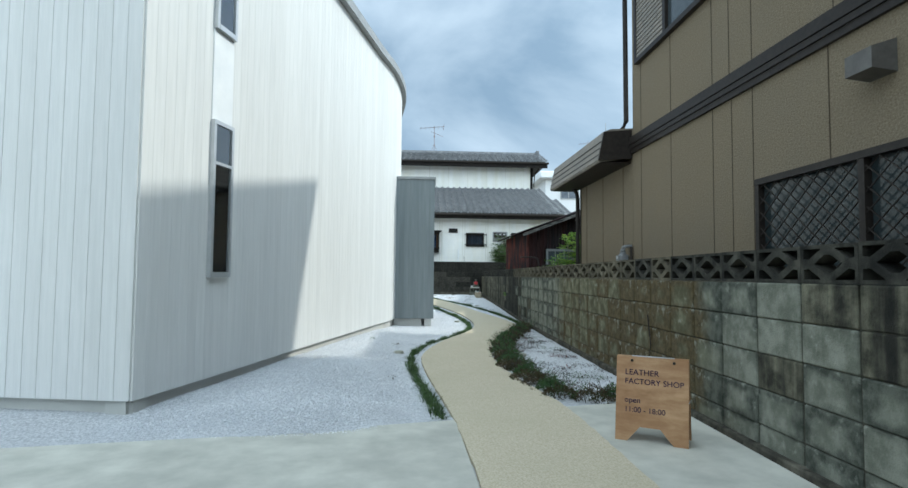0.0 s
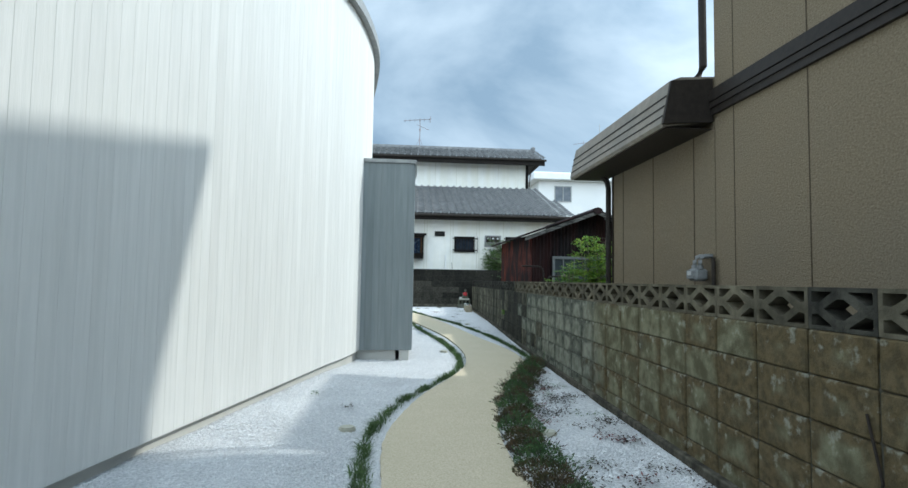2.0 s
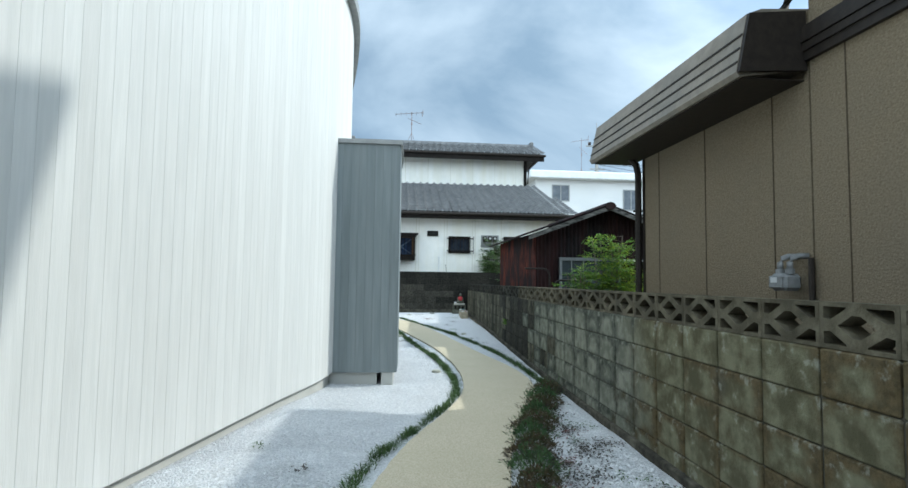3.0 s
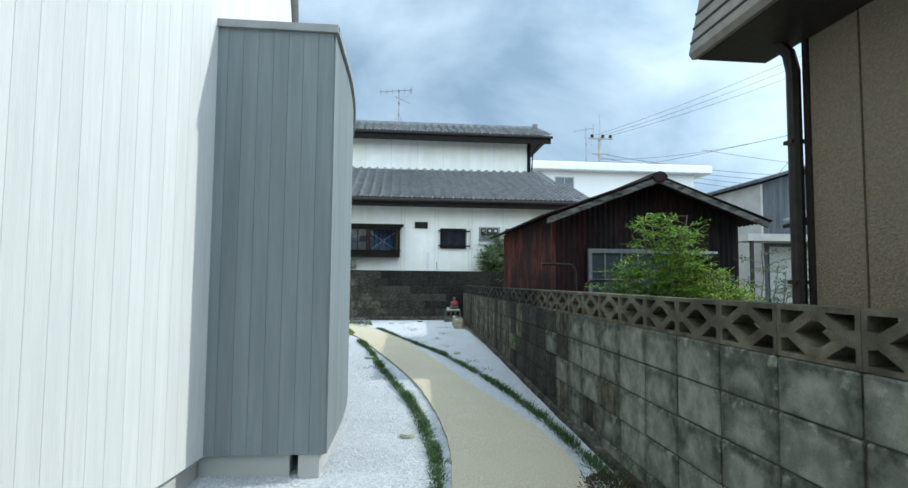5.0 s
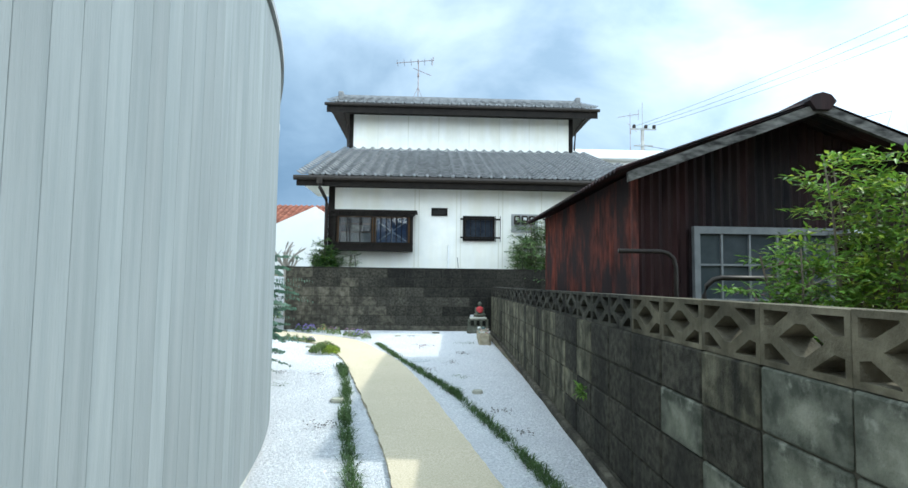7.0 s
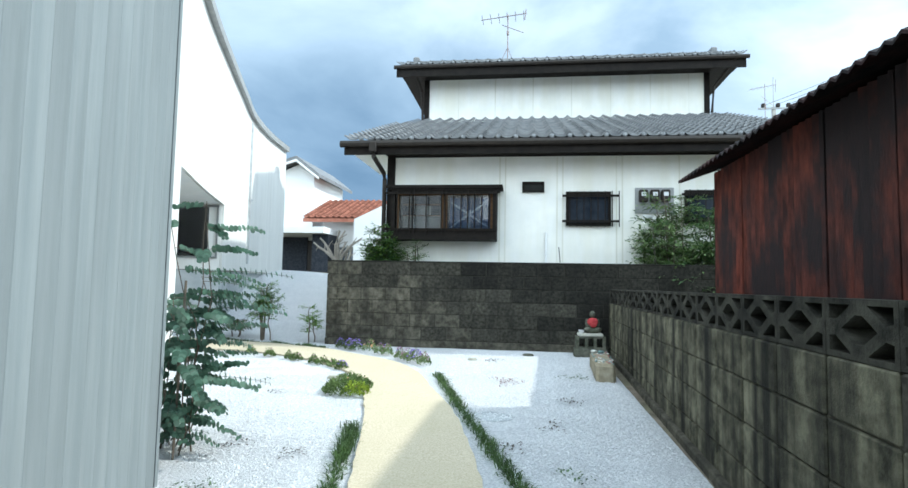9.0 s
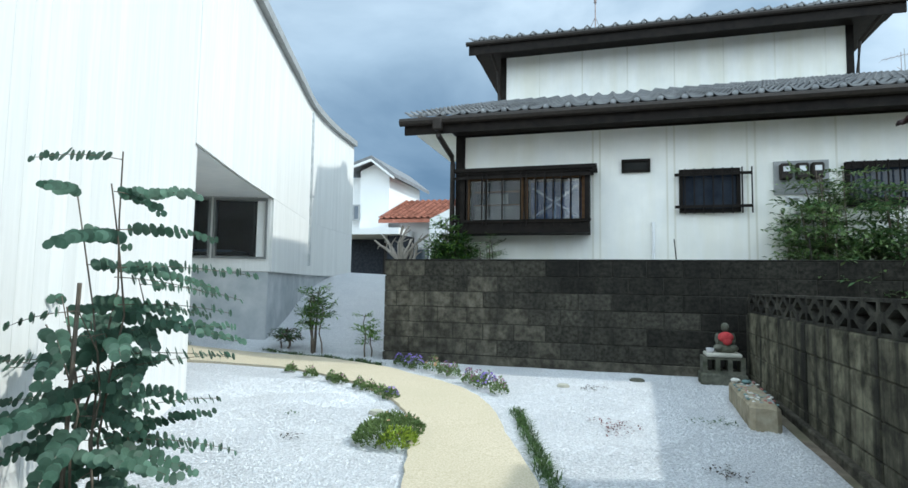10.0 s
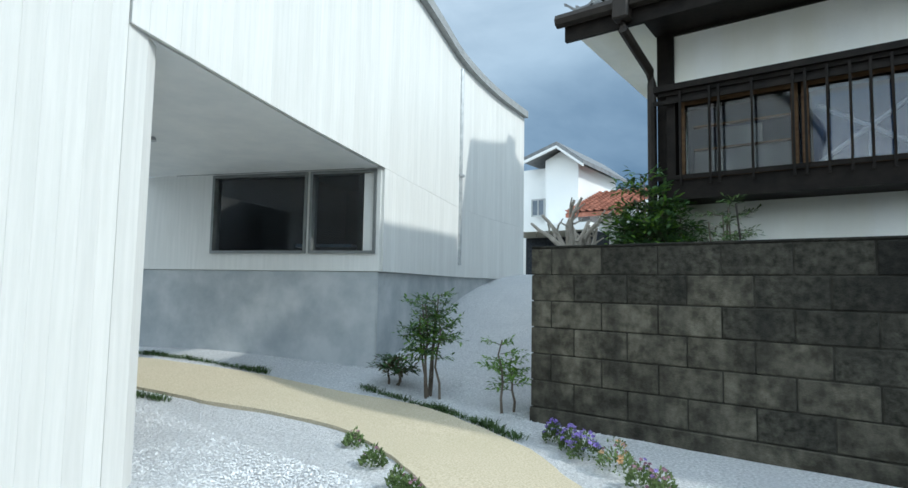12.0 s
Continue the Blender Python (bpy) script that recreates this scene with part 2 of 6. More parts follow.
SOOT_BLOCK = mat("sooty_top_course", (0.013, 0.013, 0.011), (0.042, 0.04, 0.033), 24, rough=0.95, bump=0.6, fine=90,
                 stain=(0.01, 0.01, 0.01), stain_scale=1.0, stain_amount=0.9, stain_stretch=(1.5, 1, 0.4), vary=0.15, jump=False)
OLD_JOINT = mat("grimy_joint", (0.022, 0.021, 0.018), (0.05, 0.048, 0.04), 9, rough=0.95, bump=0.3)
PLASTER = mat("white_lime_plaster", (0.78, 0.79, 0.765), (0.86, 0.86, 0.82), 2.5, rough=0.85, bump=0.15, fine=60,
              stain=(0.70, 0.68, 0.56), stain_scale=0.8, stain_amount=0.5, stain_stretch=(3.0, 1, 0.3))
DARK_WOOD = mat("dark_stained_timber", (0.006, 0.005, 0.0045), (0.015, 0.012, 0.010), 9, (1, 1, 1), 0.6, 0.2, 40)
ROOF_TILE = mat("grey_fired_roof_tile", (0.105, 0.11, 0.115), (0.18, 0.185, 0.19), 6, rough=0.42, bump=0.1, fine=60,
                stain=(0.21, 0.21, 0.205), stain_scale=3, stain_amount=0.35, vary=0.12)
RUST = mat("rusted_corrugated_iron", (0.055, 0.016, 0.012), (0.23, 0.062, 0.042), 7.0, (2.4, 2.4, 0.5), 0.7, 0.3, 50,
           (0.028, 0.025, 0.027), 1.5, 0.95, (1.0, 1.9, 0.8), 0.06, cover_from=0.33, jump=False)
BLACK_IRON = mat("tarred_corrugated_iron", (0.006, 0.006, 0.008), (0.02, 0.016, 0.016), 5, (2, 2, 0.4), 0.7, 0.3, 50,
                 (0.06, 0.016, 0.013), 1.4, 0.4, (2.2, 2.2, 0.2), 0.2)
OLD_BOARD = mat("weathered_grey_board", (0.022, 0.022, 0.021), (0.16, 0.155, 0.145), 6, (1, 3, 3), 0.9, 0.5, 40)
STEEL = mat("galvanised_steel", (0.40, 0.42, 0.44), (0.55, 0.57, 0.58), 12, rough=0.4, bump=0.05, metal=0.7)
ALU = mat("silver_aluminium", (0.52, 0.54, 0.55), (0.60, 0.61, 0.62), 12, rough=0.35, bump=0.0, metal=0.5)
WHITE_METAL = mat("white_sheet_metal", (0.74, 0.76, 0.77), (0.82, 0.83, 0.83), 4, rough=0.5, bump=0.03)
GREY_METAL = mat("grey_painted_metal", (0.26, 0.27, 0.27), (0.33, 0.34, 0.34), 8, rough=0.45, bump=0.05)
GLASS = glass("window_glass")
# Near-black colour carries the dimness of the unlit rooms.
ROOM_SHADE = mat("painted_dim_interior", (0.02, 0.022, 0.022), (0.035, 0.035, 0.034), 2, rough=0.95, bump=0)
PINE = mat("worn_pine_frame", (0.055, 0.03, 0.015), (0.095, 0.055, 0.027), 8, (1, 1, 5), 0.6, 0.1)


# ---- helpers for building ----
def origin_of(ob):
    return ob.matrix_basis.translation if ob.parent is None else Vector((0, 0, 0))


def mesh_of(name, bm, material, smooth=False):
    me = bpy.data.meshes.new(name)
    bmesh.ops.recalc_face_normals(bm, faces=bm.faces)
    bm.to_mesh(me)
    bm.free()
    for m in material if isinstance(material, (list, tuple)) else [material]:
        me.materials.append(m)
    if smooth:
        me.polygons.foreach_set("use_smooth", [True] * len(me.polygons))
    return me


def hang(ob, parent):
    ob.parent = parent
    ob.matrix_parent_inverse = Matrix.Translation(-origin_of(parent))
    return ob


def thing(name, x, y, z, label, category, group="", kind=""):
    e = new(name)
    e.empty_display_size = 0.2
    e.matrix_basis = Matrix.Translation((x, y, z))
    return tagged(e, label, category, group, kind)


def part(name, bm, material, parent, label="", smooth=False):
    ob = hang(new(name, mesh_of(name, bm, material, smooth)), parent)
    return tagged(ob, label) if label else ob


def piece(name, me, parent, m):
    ob = hang(new(name, me), parent)
    ob.matrix_basis = m
    return ob


def solo(name, bm, material, label, category, group="", kind="", smooth=False):
    return tagged(new(name, mesh_of(name, bm, material, smooth)), label, category, group, kind)


def box(bm, x0, x1, y0, y1, z0, z1, m=None, bevel=0.0):
    r = bmesh.ops.create_cube(bm, size=1.0)
    vs = r["verts"]
    bmesh.ops.scale(bm, vec=(x1 - x0, y1 - y0, z1 - z0), verts=vs)
    bmesh.ops.translate(bm, vec=((x0 + x1) / 2, (y0 + y1) / 2, (z0 + z1) / 2), verts=vs)
    if bevel:
        es = list({e for v in vs for e in v.link_edges})
        r = bmesh.ops.bevel(bm, geom=es, offset=bevel, segments=1, affect="EDGES")
        vs = list({v for f in r["faces"] for v in f.verts} | {v for v in vs if v.is_valid})
    if m is not None:
        bmesh.ops.transform(bm, matrix=m, verts=vs)
    return bm


def boxed(*a, **k):
    return box(bmesh.new(), *a, **k)


def prism(bm, pts, axis, a, b):
    """A polygon given in the two other axes, pushed along one axis from a to b."""
    def place(p, c):
        return {"x": (c, p[0], p[1]), "y": (p[0], c, p[1]), "z": (p[0], p[1], c)}[axis]
    lo = [bm.verts.new(place(p, a)) for p in pts]
    hi = [bm.verts.new(place(p, b)) for p in pts]
    bm.faces.new(lo)
    bm.faces.new(hi[::-1])
    n = len(pts)
    for i in range(n):
        bm.faces.new((lo[i], lo[(i + 1) % n], hi[(i + 1) % n], hi[i]))
    return bm


def tube(bm, pts, r, n=8, r2=None):
    """A round pipe along a line of points, tapering to r2."""
    pts = [Vector(p) for p in pts]
    rings = []
    for i, p in enumerate(pts):
        d = (pts[min(i + 1, len(pts) - 1)] - pts[max(i - 1, 0)]).normalized()
        u = d.orthogonal().normalized() if abs(d.z) > 0.95 else d.cross(Vector((0, 0, 1))).normalized()
        v = d.cross(u)
        rr = r if r2 is None else r + (r2 - r) * i / max(1, len(pts) - 1)
        rings.append([bm.verts.new(p + (u * math.cos(k * math.tau / n) + v * math.sin(k * math.tau / n)) * rr) for k in range(n)])
    for a, b in zip(rings, rings[1:]):
        for k in range(n):
            bm.faces.new((a[k], a[(k + 1) % n], b[(k + 1) % n], b[k]))
    bm.faces.new(rings[0][::-1])
    bm.faces.new(rings[-1])
    return bm


def smooth_line(pts, step=0.1):
    """Points every step metres along a smooth curve through pts (plan)."""
    P = [Vector((p[0], p[1], 0)) for p in pts]
    P = [2 * P[0] - P[1]] + P + [2 * P[-1] - P[-2]]
    dense = []
    for i in range(1, len(P) - 2):
        a, b, c, d = P[i - 1:i + 3]
        for k in range(24):
            t = k / 24
            dense.append(0.5 * (2 * b + (c - a) * t + (2 * a - 5 * b + 4 * c - d) * t * t + (3 * b - a - 3 * c + d) * t ** 3))
    dense.append(P[-2])
    out, need = [dense[0].copy()], step
    for a, b in zip(dense, dense[1:]):
        seg, at = (b - a).length, 0.0
        while seg - at >= need:
            at += need
            out.append(a.lerp(b, at / seg))
            need = step
        need -= seg - at
    return out


def wall_along(line, z0, z1, back, closed_ends=True):
    """A curved wall body: line in plan, thickened to its left side by back."""
    bm = bmesh.new()
    ring = []
    for i, p in enumerate(line):
        d = (line[min(i + 1, len(line) - 1)] - line[max(i - 1, 0)]).normalized()
        q = p + Vector((-d.y, d.x, 0)) * back
        ring.append([bm.verts.new((c.x, c.y, z)) for c, z in ((p, z0), (p, z1), (q, z1), (q, z0))])
    for a, b in zip(ring, ring[1:]):
        for k in range(4):
            bm.faces.new((a[k], a[(k + 1) % 4], b[(k + 1) % 4], b[k]))
    bm.faces.new(ring[0][::-1])
    bm.faces.new(ring[-1])
    return bm


def step01(a, b, v):
    v = min(max((v - a) / (b - a), 0.0), 1.0)
    return v * v * (3 - 2 * v)


def ground_z(x, y):
    z = 0.2 * step01(9, 22, y)
    z += 1.0 * step01(20.6, 27.5, y) * step01(-1.2, -2.6, x)
    z += 0.07 * step01(0.1, -1.0, x) * step01(3.3, 3.9, y) * (1 - step01(9.0, 11.5, y))
    return z + 0.2 * step01(-2.6, -5.8, x) * step01(17.5, 19.5, y)


# ---- ground, path, apron ----
def spread(lo, hi, step, far):
    mid = list(np.arange(lo, hi + 1e-6, step))
    out, d = [], step
    v = hi
    while v < far:
        d *= 1.6
        v += d
        out.append(v)
    pre, d, v = [], step, lo
    while v > -far:
        d *= 1.6
        v -= d
        pre.append(v)
    return pre[::-1] + mid + out


def build_ground():
    xs, ys = spread(-9.6, 2.4, 0.2, 1500), spread(-5.0, 29.0, 0.2, 1500)
    bm = bmesh.new()
    grid = [[bm.verts.new((x, y, ground_z(x, y) + (0.012 * noise.noise((x * 2, y * 2, 0)) if -9 < x < 2.2 and 3.4 < y < 28 else 0)))
             for x in xs] for y in ys]
    for j in range(len(ys) - 1):
        for i in range(len(xs) - 1):
            f = bm.faces.new((grid[j][i], grid[j][i + 1], grid[j + 1][i + 1], grid[j + 1][i]))
            cx, cy = (xs[i] + xs[i + 1]) / 2, (ys[j] + ys[j + 1]) / 2
            f.material_index = 0 if -9.6 < cx < 2.2 and -5 < cy < 29 else 1
    ob = solo("ground", bm, [GRAVEL, EARTH], "crushed white gravel ground around the sand-coloured path", "ground", kind="structure", smooth=True)
    return ob


build_ground()

PATH_LEFT = [(.33, -5), (.32, 1), (.30, 2.6), (.25, 3.8), (.10, 5.4), (.05, 6.2), (.08, 6.9), (.36, 8.1), (.80, 9.3), (1.02, 10.2),
             (1.08, 11.2), (1.02, 12.3), (.85, 13.6), (.36, 15.85), (.09, 17.0), (-.2, 17.95), (-.42, 18.45), (-.76, 18.92),
             (-1.41, 19.48), (-2.4, 19.92), (-3.15, 19.9), (-3.75, 19.68), (-4.43, 19.46), (-9, 17.8)]
PATH_RIGHT = [(1.12, -5), (1.12, 1), (1.12, 2.6), (1.10, 4.1), (.95, 5.2), (.87, 6.2), (.95, 7.2), (1.2, 8.3), (1.72, 9.8),
              (1.86, 10.7), (1.80, 11.6), (1.55, 12.95), (1.13, 15.4), (.76, 17.1), (.4, 18.1), (.13, 18.85), (-.3, 19.5),
              (-.94, 20.0), (-1.43, 20.35), (-2.5, 20.75), (-3.3, 20.67), (-4.13, 20.5), (-4.75, 20.25), (-5.45, 19.97), (-9, 18.6)]


def build_path():
    a, b = smooth_line(PATH_LEFT, 0.05), smooth_line(PATH_RIGHT, 0.05)
    n = 420
    bm = bmesh.new()
    rows = []
    for k in range(n + 1):
        p, q = a[round(k / n * (len(a) - 1))], b[round(k / n * (len(b) - 1))]
        row = []
        for j in range(9):
            c = p.lerp(q, j / 8)
            edge = 0.012 * noise.noise((c.x * 9, c.y * 9, 3)) if j in (0, 8) else 0
            row.append(bm.verts.new((c.x + edge, c.y + edge, ground_z(c.x, c.y) + 0.024)))
        lo = [bm.verts.new((v.co.x, v.co.y, v.co.z - 0.08)) for v in (row[0], row[-1])]
        rows.append([lo[0]] + row + [lo[1]])
    for r, s in zip(rows, rows[1:]):
        for j in range(10):
            bm.faces.new((r[j], r[j + 1], s[j + 1], s[j]))
    solo("path", bm, SAND_PATH, "winding sand-coloured paved garden path between gravel beds", "path", kind="structure")


build_path()

apron = prism(bmesh.new(), [(-9.6, -5), (0.32, -5), (0.31, 2.0), (0.26, 3.80), (-1.1, 3.46), (-2.29, 3.27), (-5, 2.9), (-9.6, 2.5)], "z", -0.1, 0.014)
solo("concrete_apron", apron, SLAB, "pale floated concrete apron before the gravel", "pavement", kind="structure")
apron2 = prism(bmesh.new(), [(1.125, -5), (1.95, -5), (1.95, 4.30), (1.50, 4.24), (1.11, 4.14), (1.125, 2.6)], "z", -0.1, 0.016)
solo("concrete_apron", apron2, SLAB, "pale concrete strip beside the sand-coloured path", "pavement", kind="structure")

# ---- white timber building ----
FACADE = [(-1.86, 3.79), (-1.60, 4.95), (-1.36, 6.15), (-1.02, 7.7), (-.74, 9.0), (-.49, 10.1), (-.40, 11.4), (-.57, 13.1), (-.85, 14.8),
          (-1.22, 16.1), (-1.83, 17.4), (-2.45, 18.5)]
UPPER = [(-2.45, 18.5), (-3.05, 19.9), (-3.66, 21.47), (-4.22, 22.95), (-4.72, 24.3), (-5.08, 25.8), (-5.30, 27.4)]
BOX_SIDE = [(.27, 10.45), (.285, 11.4), (.24, 12.3), (.13, 13.3), (-.09, 14.3), (-.47, 15.5)]
ROOF_Z, SOFFIT, SILL = 4.6, 2.33, 1.27
BOARD = 0.108

building = thing("timber_building", -3.5, 12, 0, "white-stained timber building with a curved boarded facade", "building")


def board_mesh(width, height, mat_used):
    bm = boxed(-width / 2 + 0.0005, width / 2 - 0.0005, -0.014, 0.006, 0, height, bevel=0.0011)
    return mesh_of("board", bm, mat_used)


BOARD_MESHES = {}


def clad(parent, line, z0, z1, material, width=BOARD):
    """Upright boards side by side along a plan line that has one point per board width."""
    key = (round(z1 - z0, 3), material.name, round(width, 4))
    if key not in BOARD_MESHES:
        BOARD_MESHES[key] = board_mesh(width, z1 - z0, material)
    for a, b in zip(line, line[1:]):
        d = b - a
        mid = (a + b) / 2
        piece("board", BOARD_MESHES[key], parent,
              Matrix.Translation((mid.x, mid.y, z0)) @ Matrix.Rotation(math.atan2(d.y, d.x), 4, "Z"))


def inset(line, by):
    out = []
    for i, p in enumerate(line):
        d = (line[min(i + 1, len(line) - 1)] - line[max(i - 1, 0)]).normalized()
        out.append(p + Vector((-d.y, d.x, 0)) * by)
    return out


facade_line = smooth_line(FACADE, BOARD)
upper_line = smooth_line(UPPER, BOARD)
box_line = smooth_line(BOX_SIDE, BOARD)
west = [Vector((-1.86 - BOARD * k, 3.79 + BOARD * k * 0.16, 0)) for k in range(70)][::-1]
lower_end = upper_line[[i for i, p in enumerate(upper_line) if p.y > 21.42][0]:]
WALL = part("wall", wall_along(inset(facade_line, 0.012), 0.15, ROOF_Z, 0.2), WHITE_WOOD, building)
WALL_PORCH = part("wall", wall_along(inset(upper_line, 0.012), SOFFIT + 0.02, ROOF_Z, 0.2), WHITE_WOOD, building)
WALL_WING = part("wall", wall_along(inset(lower_end, 0.012), SILL, SOFFIT + 0.018, 0.2), WHITE_WOOD, building)
WALL_FRONT = part("wall", wall_along(inset(west, 0.012), 0.15, ROOF_Z, 0.2), WHITE_WOOD, building)
BOX_WALL = part("wall", wall_along(inset(box_line, 0.012), 0.15, 2.76, 0.15), GREY_WOOD, building)
box_front = [Vector((-0.46 + k * 0.73 / 8, 10.45, 0)) for k in range(9)]
BOX_FRONT = part("wall", wall_along(inset(box_front, 0.012), 0.15, 2.76, 0.12), GREY_WOOD, building)
box_end = [Vector((-0.47 - k * 0.1, 15.5 + 0.01 * k, 0)) for k in range(6)]
BOX_END = part("wall", wall_along(inset(box_end, 0.012), 0.15, 2.76, 0.12), GREY_WOOD, building)
# footing
part("foundation", wall_along(inset(facade_line, 0.03), -0.3, 0.148, 0.15), FOOTING, building)
part("foundation", wall_along(inset(west, 0.03), -0.3, 0.148, 0.15), FOOTING, building)
part("foundation", wall_along(inset(box_line, 0.03), -0.3, 0.148, 0.12), FOOTING, building)
part("foundation", boxed(-0.55, 0.06, 10.48, 10.6, -0.3, 0.148), FOOTING, building)
part("foundation", boxed(0.11, 0.24, 10.48, 10.6, -0.3, 0.148), FOOTING, building)
part("foundation", wall_along(inset(lower_end, 0.03), -0.3, SILL - 0.004, 0.2), CONCRETE, building)


def roof_cap(line, z, out, h, material):
    """A folded metal edge along the wall's head."""
    part("roof_edge", wall_along(inset(line, -out), z, z + h, out + 0.3), material, building, "grey metal roof edge", smooth=False)


roof_cap(facade_line, ROOF_Z + 0.002, 0.10, 0.13, GREY_METAL)
roof_cap(upper_line, ROOF_Z + 0.002, 0.10, 0.13, GREY_METAL)
roof_cap(west, ROOF_Z + 0.002, 0.10, 0.13, GREY_METAL)
roof_cap(box_line, 2.762, 0.035, 0.045, GREY_METAL)
part("roof_edge", boxed(-0.48, 0.30, 10.415, 10.6, 2.76, 2.808), GREY_METAL, building)
roof = bmesh.new()
roof_pts = [(p.x - 0.1, p.y) for p in facade_line[::6]] + [(p.x - 0.1, p.y) for p in upper_line[::6]] + [(-8.4, 26.3), (-6.5, 20.5), (-5.2, 17.5), (-9, 5.0)]
prism(roof, roof_pts, "z", ROOF_Z + 0.03, ROOF_Z + 0.10)
part("roof", roof, GREY_METAL, building)
boxtop = prism(bmesh.new(), [(p.x - 0.02, p.y) for p in box_line[::4]] + [(-0.9, 15.5), (-0.6, 13.2), (-0.5, 10.47)], "z", 2.72, 2.765)
part("roof", boxtop, GREY_METAL, building)
# back and far closing walls
part("wall", boxed(-9.1, -8.9, 5.0, 12, 0.1, ROOF_Z), WHITE_WOOD, building)
part("wall", boxed(-8.3, -5.35, 27.15, 27.3, 0.5, ROOF_Z), WHITE_WOOD, building)
# passage under the building; its walls stand square to the facade
PU, PN, PC = Vector((-0.935, -0.355, 0)), Vector((-0.355, 0.935, 0)), Vector((-3.655, 21.46, 0))
PM = Matrix.Translation(PC) @ Matrix((( -PU.x, PN.x, 0, 0), (-PU.y, PN.y, 0, 0), (0, 0, 1, 0), (0, 0, 0, 1)))


def at(s, d):
    p = PC + PU * s + PN * d
    return (p.x, p.y)


part("soffit", prism(bmesh.new(), [(-2.5, 18.55), (-3.1, 19.95), at(0.05, 0.0), at(3.0, 0.0), at(3.0, -3.3)], "z", SOFFIT, SOFFIT + 0.02), WHITE_METAL, building, "smooth white passage ceiling")
jamb = [Vector((-2.45, 18.5, 0)), Vector((-2.52, 18.62, 0)), Vector((-2.61, 18.70, 0)), Vector((-2.72, 18.73, 0)), Vector((-2.84, 18.71, 0))]
jamb += [Vector((-2.84, 18.71, 0)) + PU * 0.108 * k for k in range(1, 26)]
part("wall", wall_along(jamb, 0.1, SOFFIT, 0.2), WHITE_WOOD, building)
WX = [(-2.03, -0.85), (-0.815, -0.06)]
WZ = (1.45, 2.315)
for x0, x1, z0, z1 in ((-2.98, WX[0][0], SILL, SOFFIT), (WX[0][1], WX[1][0], WZ[0], WZ[1]), (WX[1][1], -0.02, SILL, SOFFIT),
                       (WX[0][0], WX[1][1], SILL, WZ[0]), (WX[0][0], WX[1][1], WZ[1], SOFFIT)):
    part("wall", boxed(x0, x1, 0.02, 0.15, z0, z1, PM), WHITE_WOOD, building)
part("foundation", boxed(-2.96, -0.045, 0.035, 0.25, -0.2, SILL - 0.004, PM), CONCRETE, building, "bare grey concrete plinth with patchy stains")
part("wall", boxed(-2.98, -2.80, 0.16, 5.6, 0.3, ROOF_Z, PM), WHITE_WOOD, building)
# Dark slabs imitate the shade inside the room.
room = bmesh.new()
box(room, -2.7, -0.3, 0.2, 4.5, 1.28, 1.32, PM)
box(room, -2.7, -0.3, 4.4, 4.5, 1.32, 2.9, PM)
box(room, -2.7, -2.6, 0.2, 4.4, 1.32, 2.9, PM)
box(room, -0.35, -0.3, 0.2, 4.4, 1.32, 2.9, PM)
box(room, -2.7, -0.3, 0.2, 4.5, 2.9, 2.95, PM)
part("interior", room, ROOM_SHADE, building)
part("table", boxed(-1.7, -0.9, 1.2, 2.2, 1.60, 1.64, PM), mat("dim_blue_top", (0.05, 0.09, 0.13), (0.07, 0.12, 0.17), 3, rough=0.4, bump=0), building)


def window(parent, x0, x1, z0, z1, y, frame_mat, bar, deep, m):
    """A window in a wall that faces the path, with frame and pane."""
    f = bmesh.new()
    box(f, x0, x0 + bar, y - 0.02, y + deep, z0, z1, m)
    box(f, x1 - bar, x1, y - 0.02, y + deep, z0, z1, m)
    box(f, x0 + bar, x1 - bar, y - 0.02, y + deep, z1 - bar, z1, m)
    box(f, x0 + bar, x1 - bar, y - 0.03, y + deep, z0, z0 + bar, m)
    w = part("window", f, frame_mat, parent)
    p = part("pane", boxed(x0 + bar, x1 - bar, y + deep * 0.4, y + deep * 0.4 + 0.006, z0 + bar, z1 - bar, m), GLASS, w)
    p.visible_shadow = False
    return w


SASH_GREY = mat("grey_anodised_sash", (0.17, 0.18, 0.18), (0.23, 0.24, 0.24), 12, rough=0.4, bump=0.0, metal=0.3)
for x0, x1 in WX:
    window(building, x0, x1, WZ[0], WZ[1], 0.02, SASH_GREY, 0.03, 0.1, PM)

# slim windows in the curved facade
d0 = Vector((0.215, 1, 0)).normalized()


def slim_window(z0, z1):
    m = Matrix.Translation((-1.662, 4.675, 0)) @ Matrix.Rotation(math.atan2(d0.y, d0.x), 4, "Z")
    f = bmesh.new()
    w, b = 0.148, 0.032
    box(f, -w, -w + b, -0.05, 0.05, z0, z1, m)
    box(f, w - b, w, -0.05, 0.05, z0, z1, m)
    box(f, -w + b, w - b, -0.05, 0.05, z1 - b, z1, m)
    box(f, -w + b, w - b, -0.055, 0.05, z0, z0 + b * 1.3, m)
    box(f, -w + b, w - b, -0.050, 0.05, z1 - 0.36, z1 - 0.335, m)
    win = part("window", f, ALU, building, "slim upright silver-framed window")
    part("pane", boxed(-w + b, w - b, -0.038, -0.032, z0 + b, z1 - b, m), GLASS, win)
    # Dark sheet close behind the pane, painted as the dim room.
    part("reveal", boxed(-w + b, w - b, -0.024, -0.018, z0 + b, z1 - b, m), ROOM_SHADE, win)


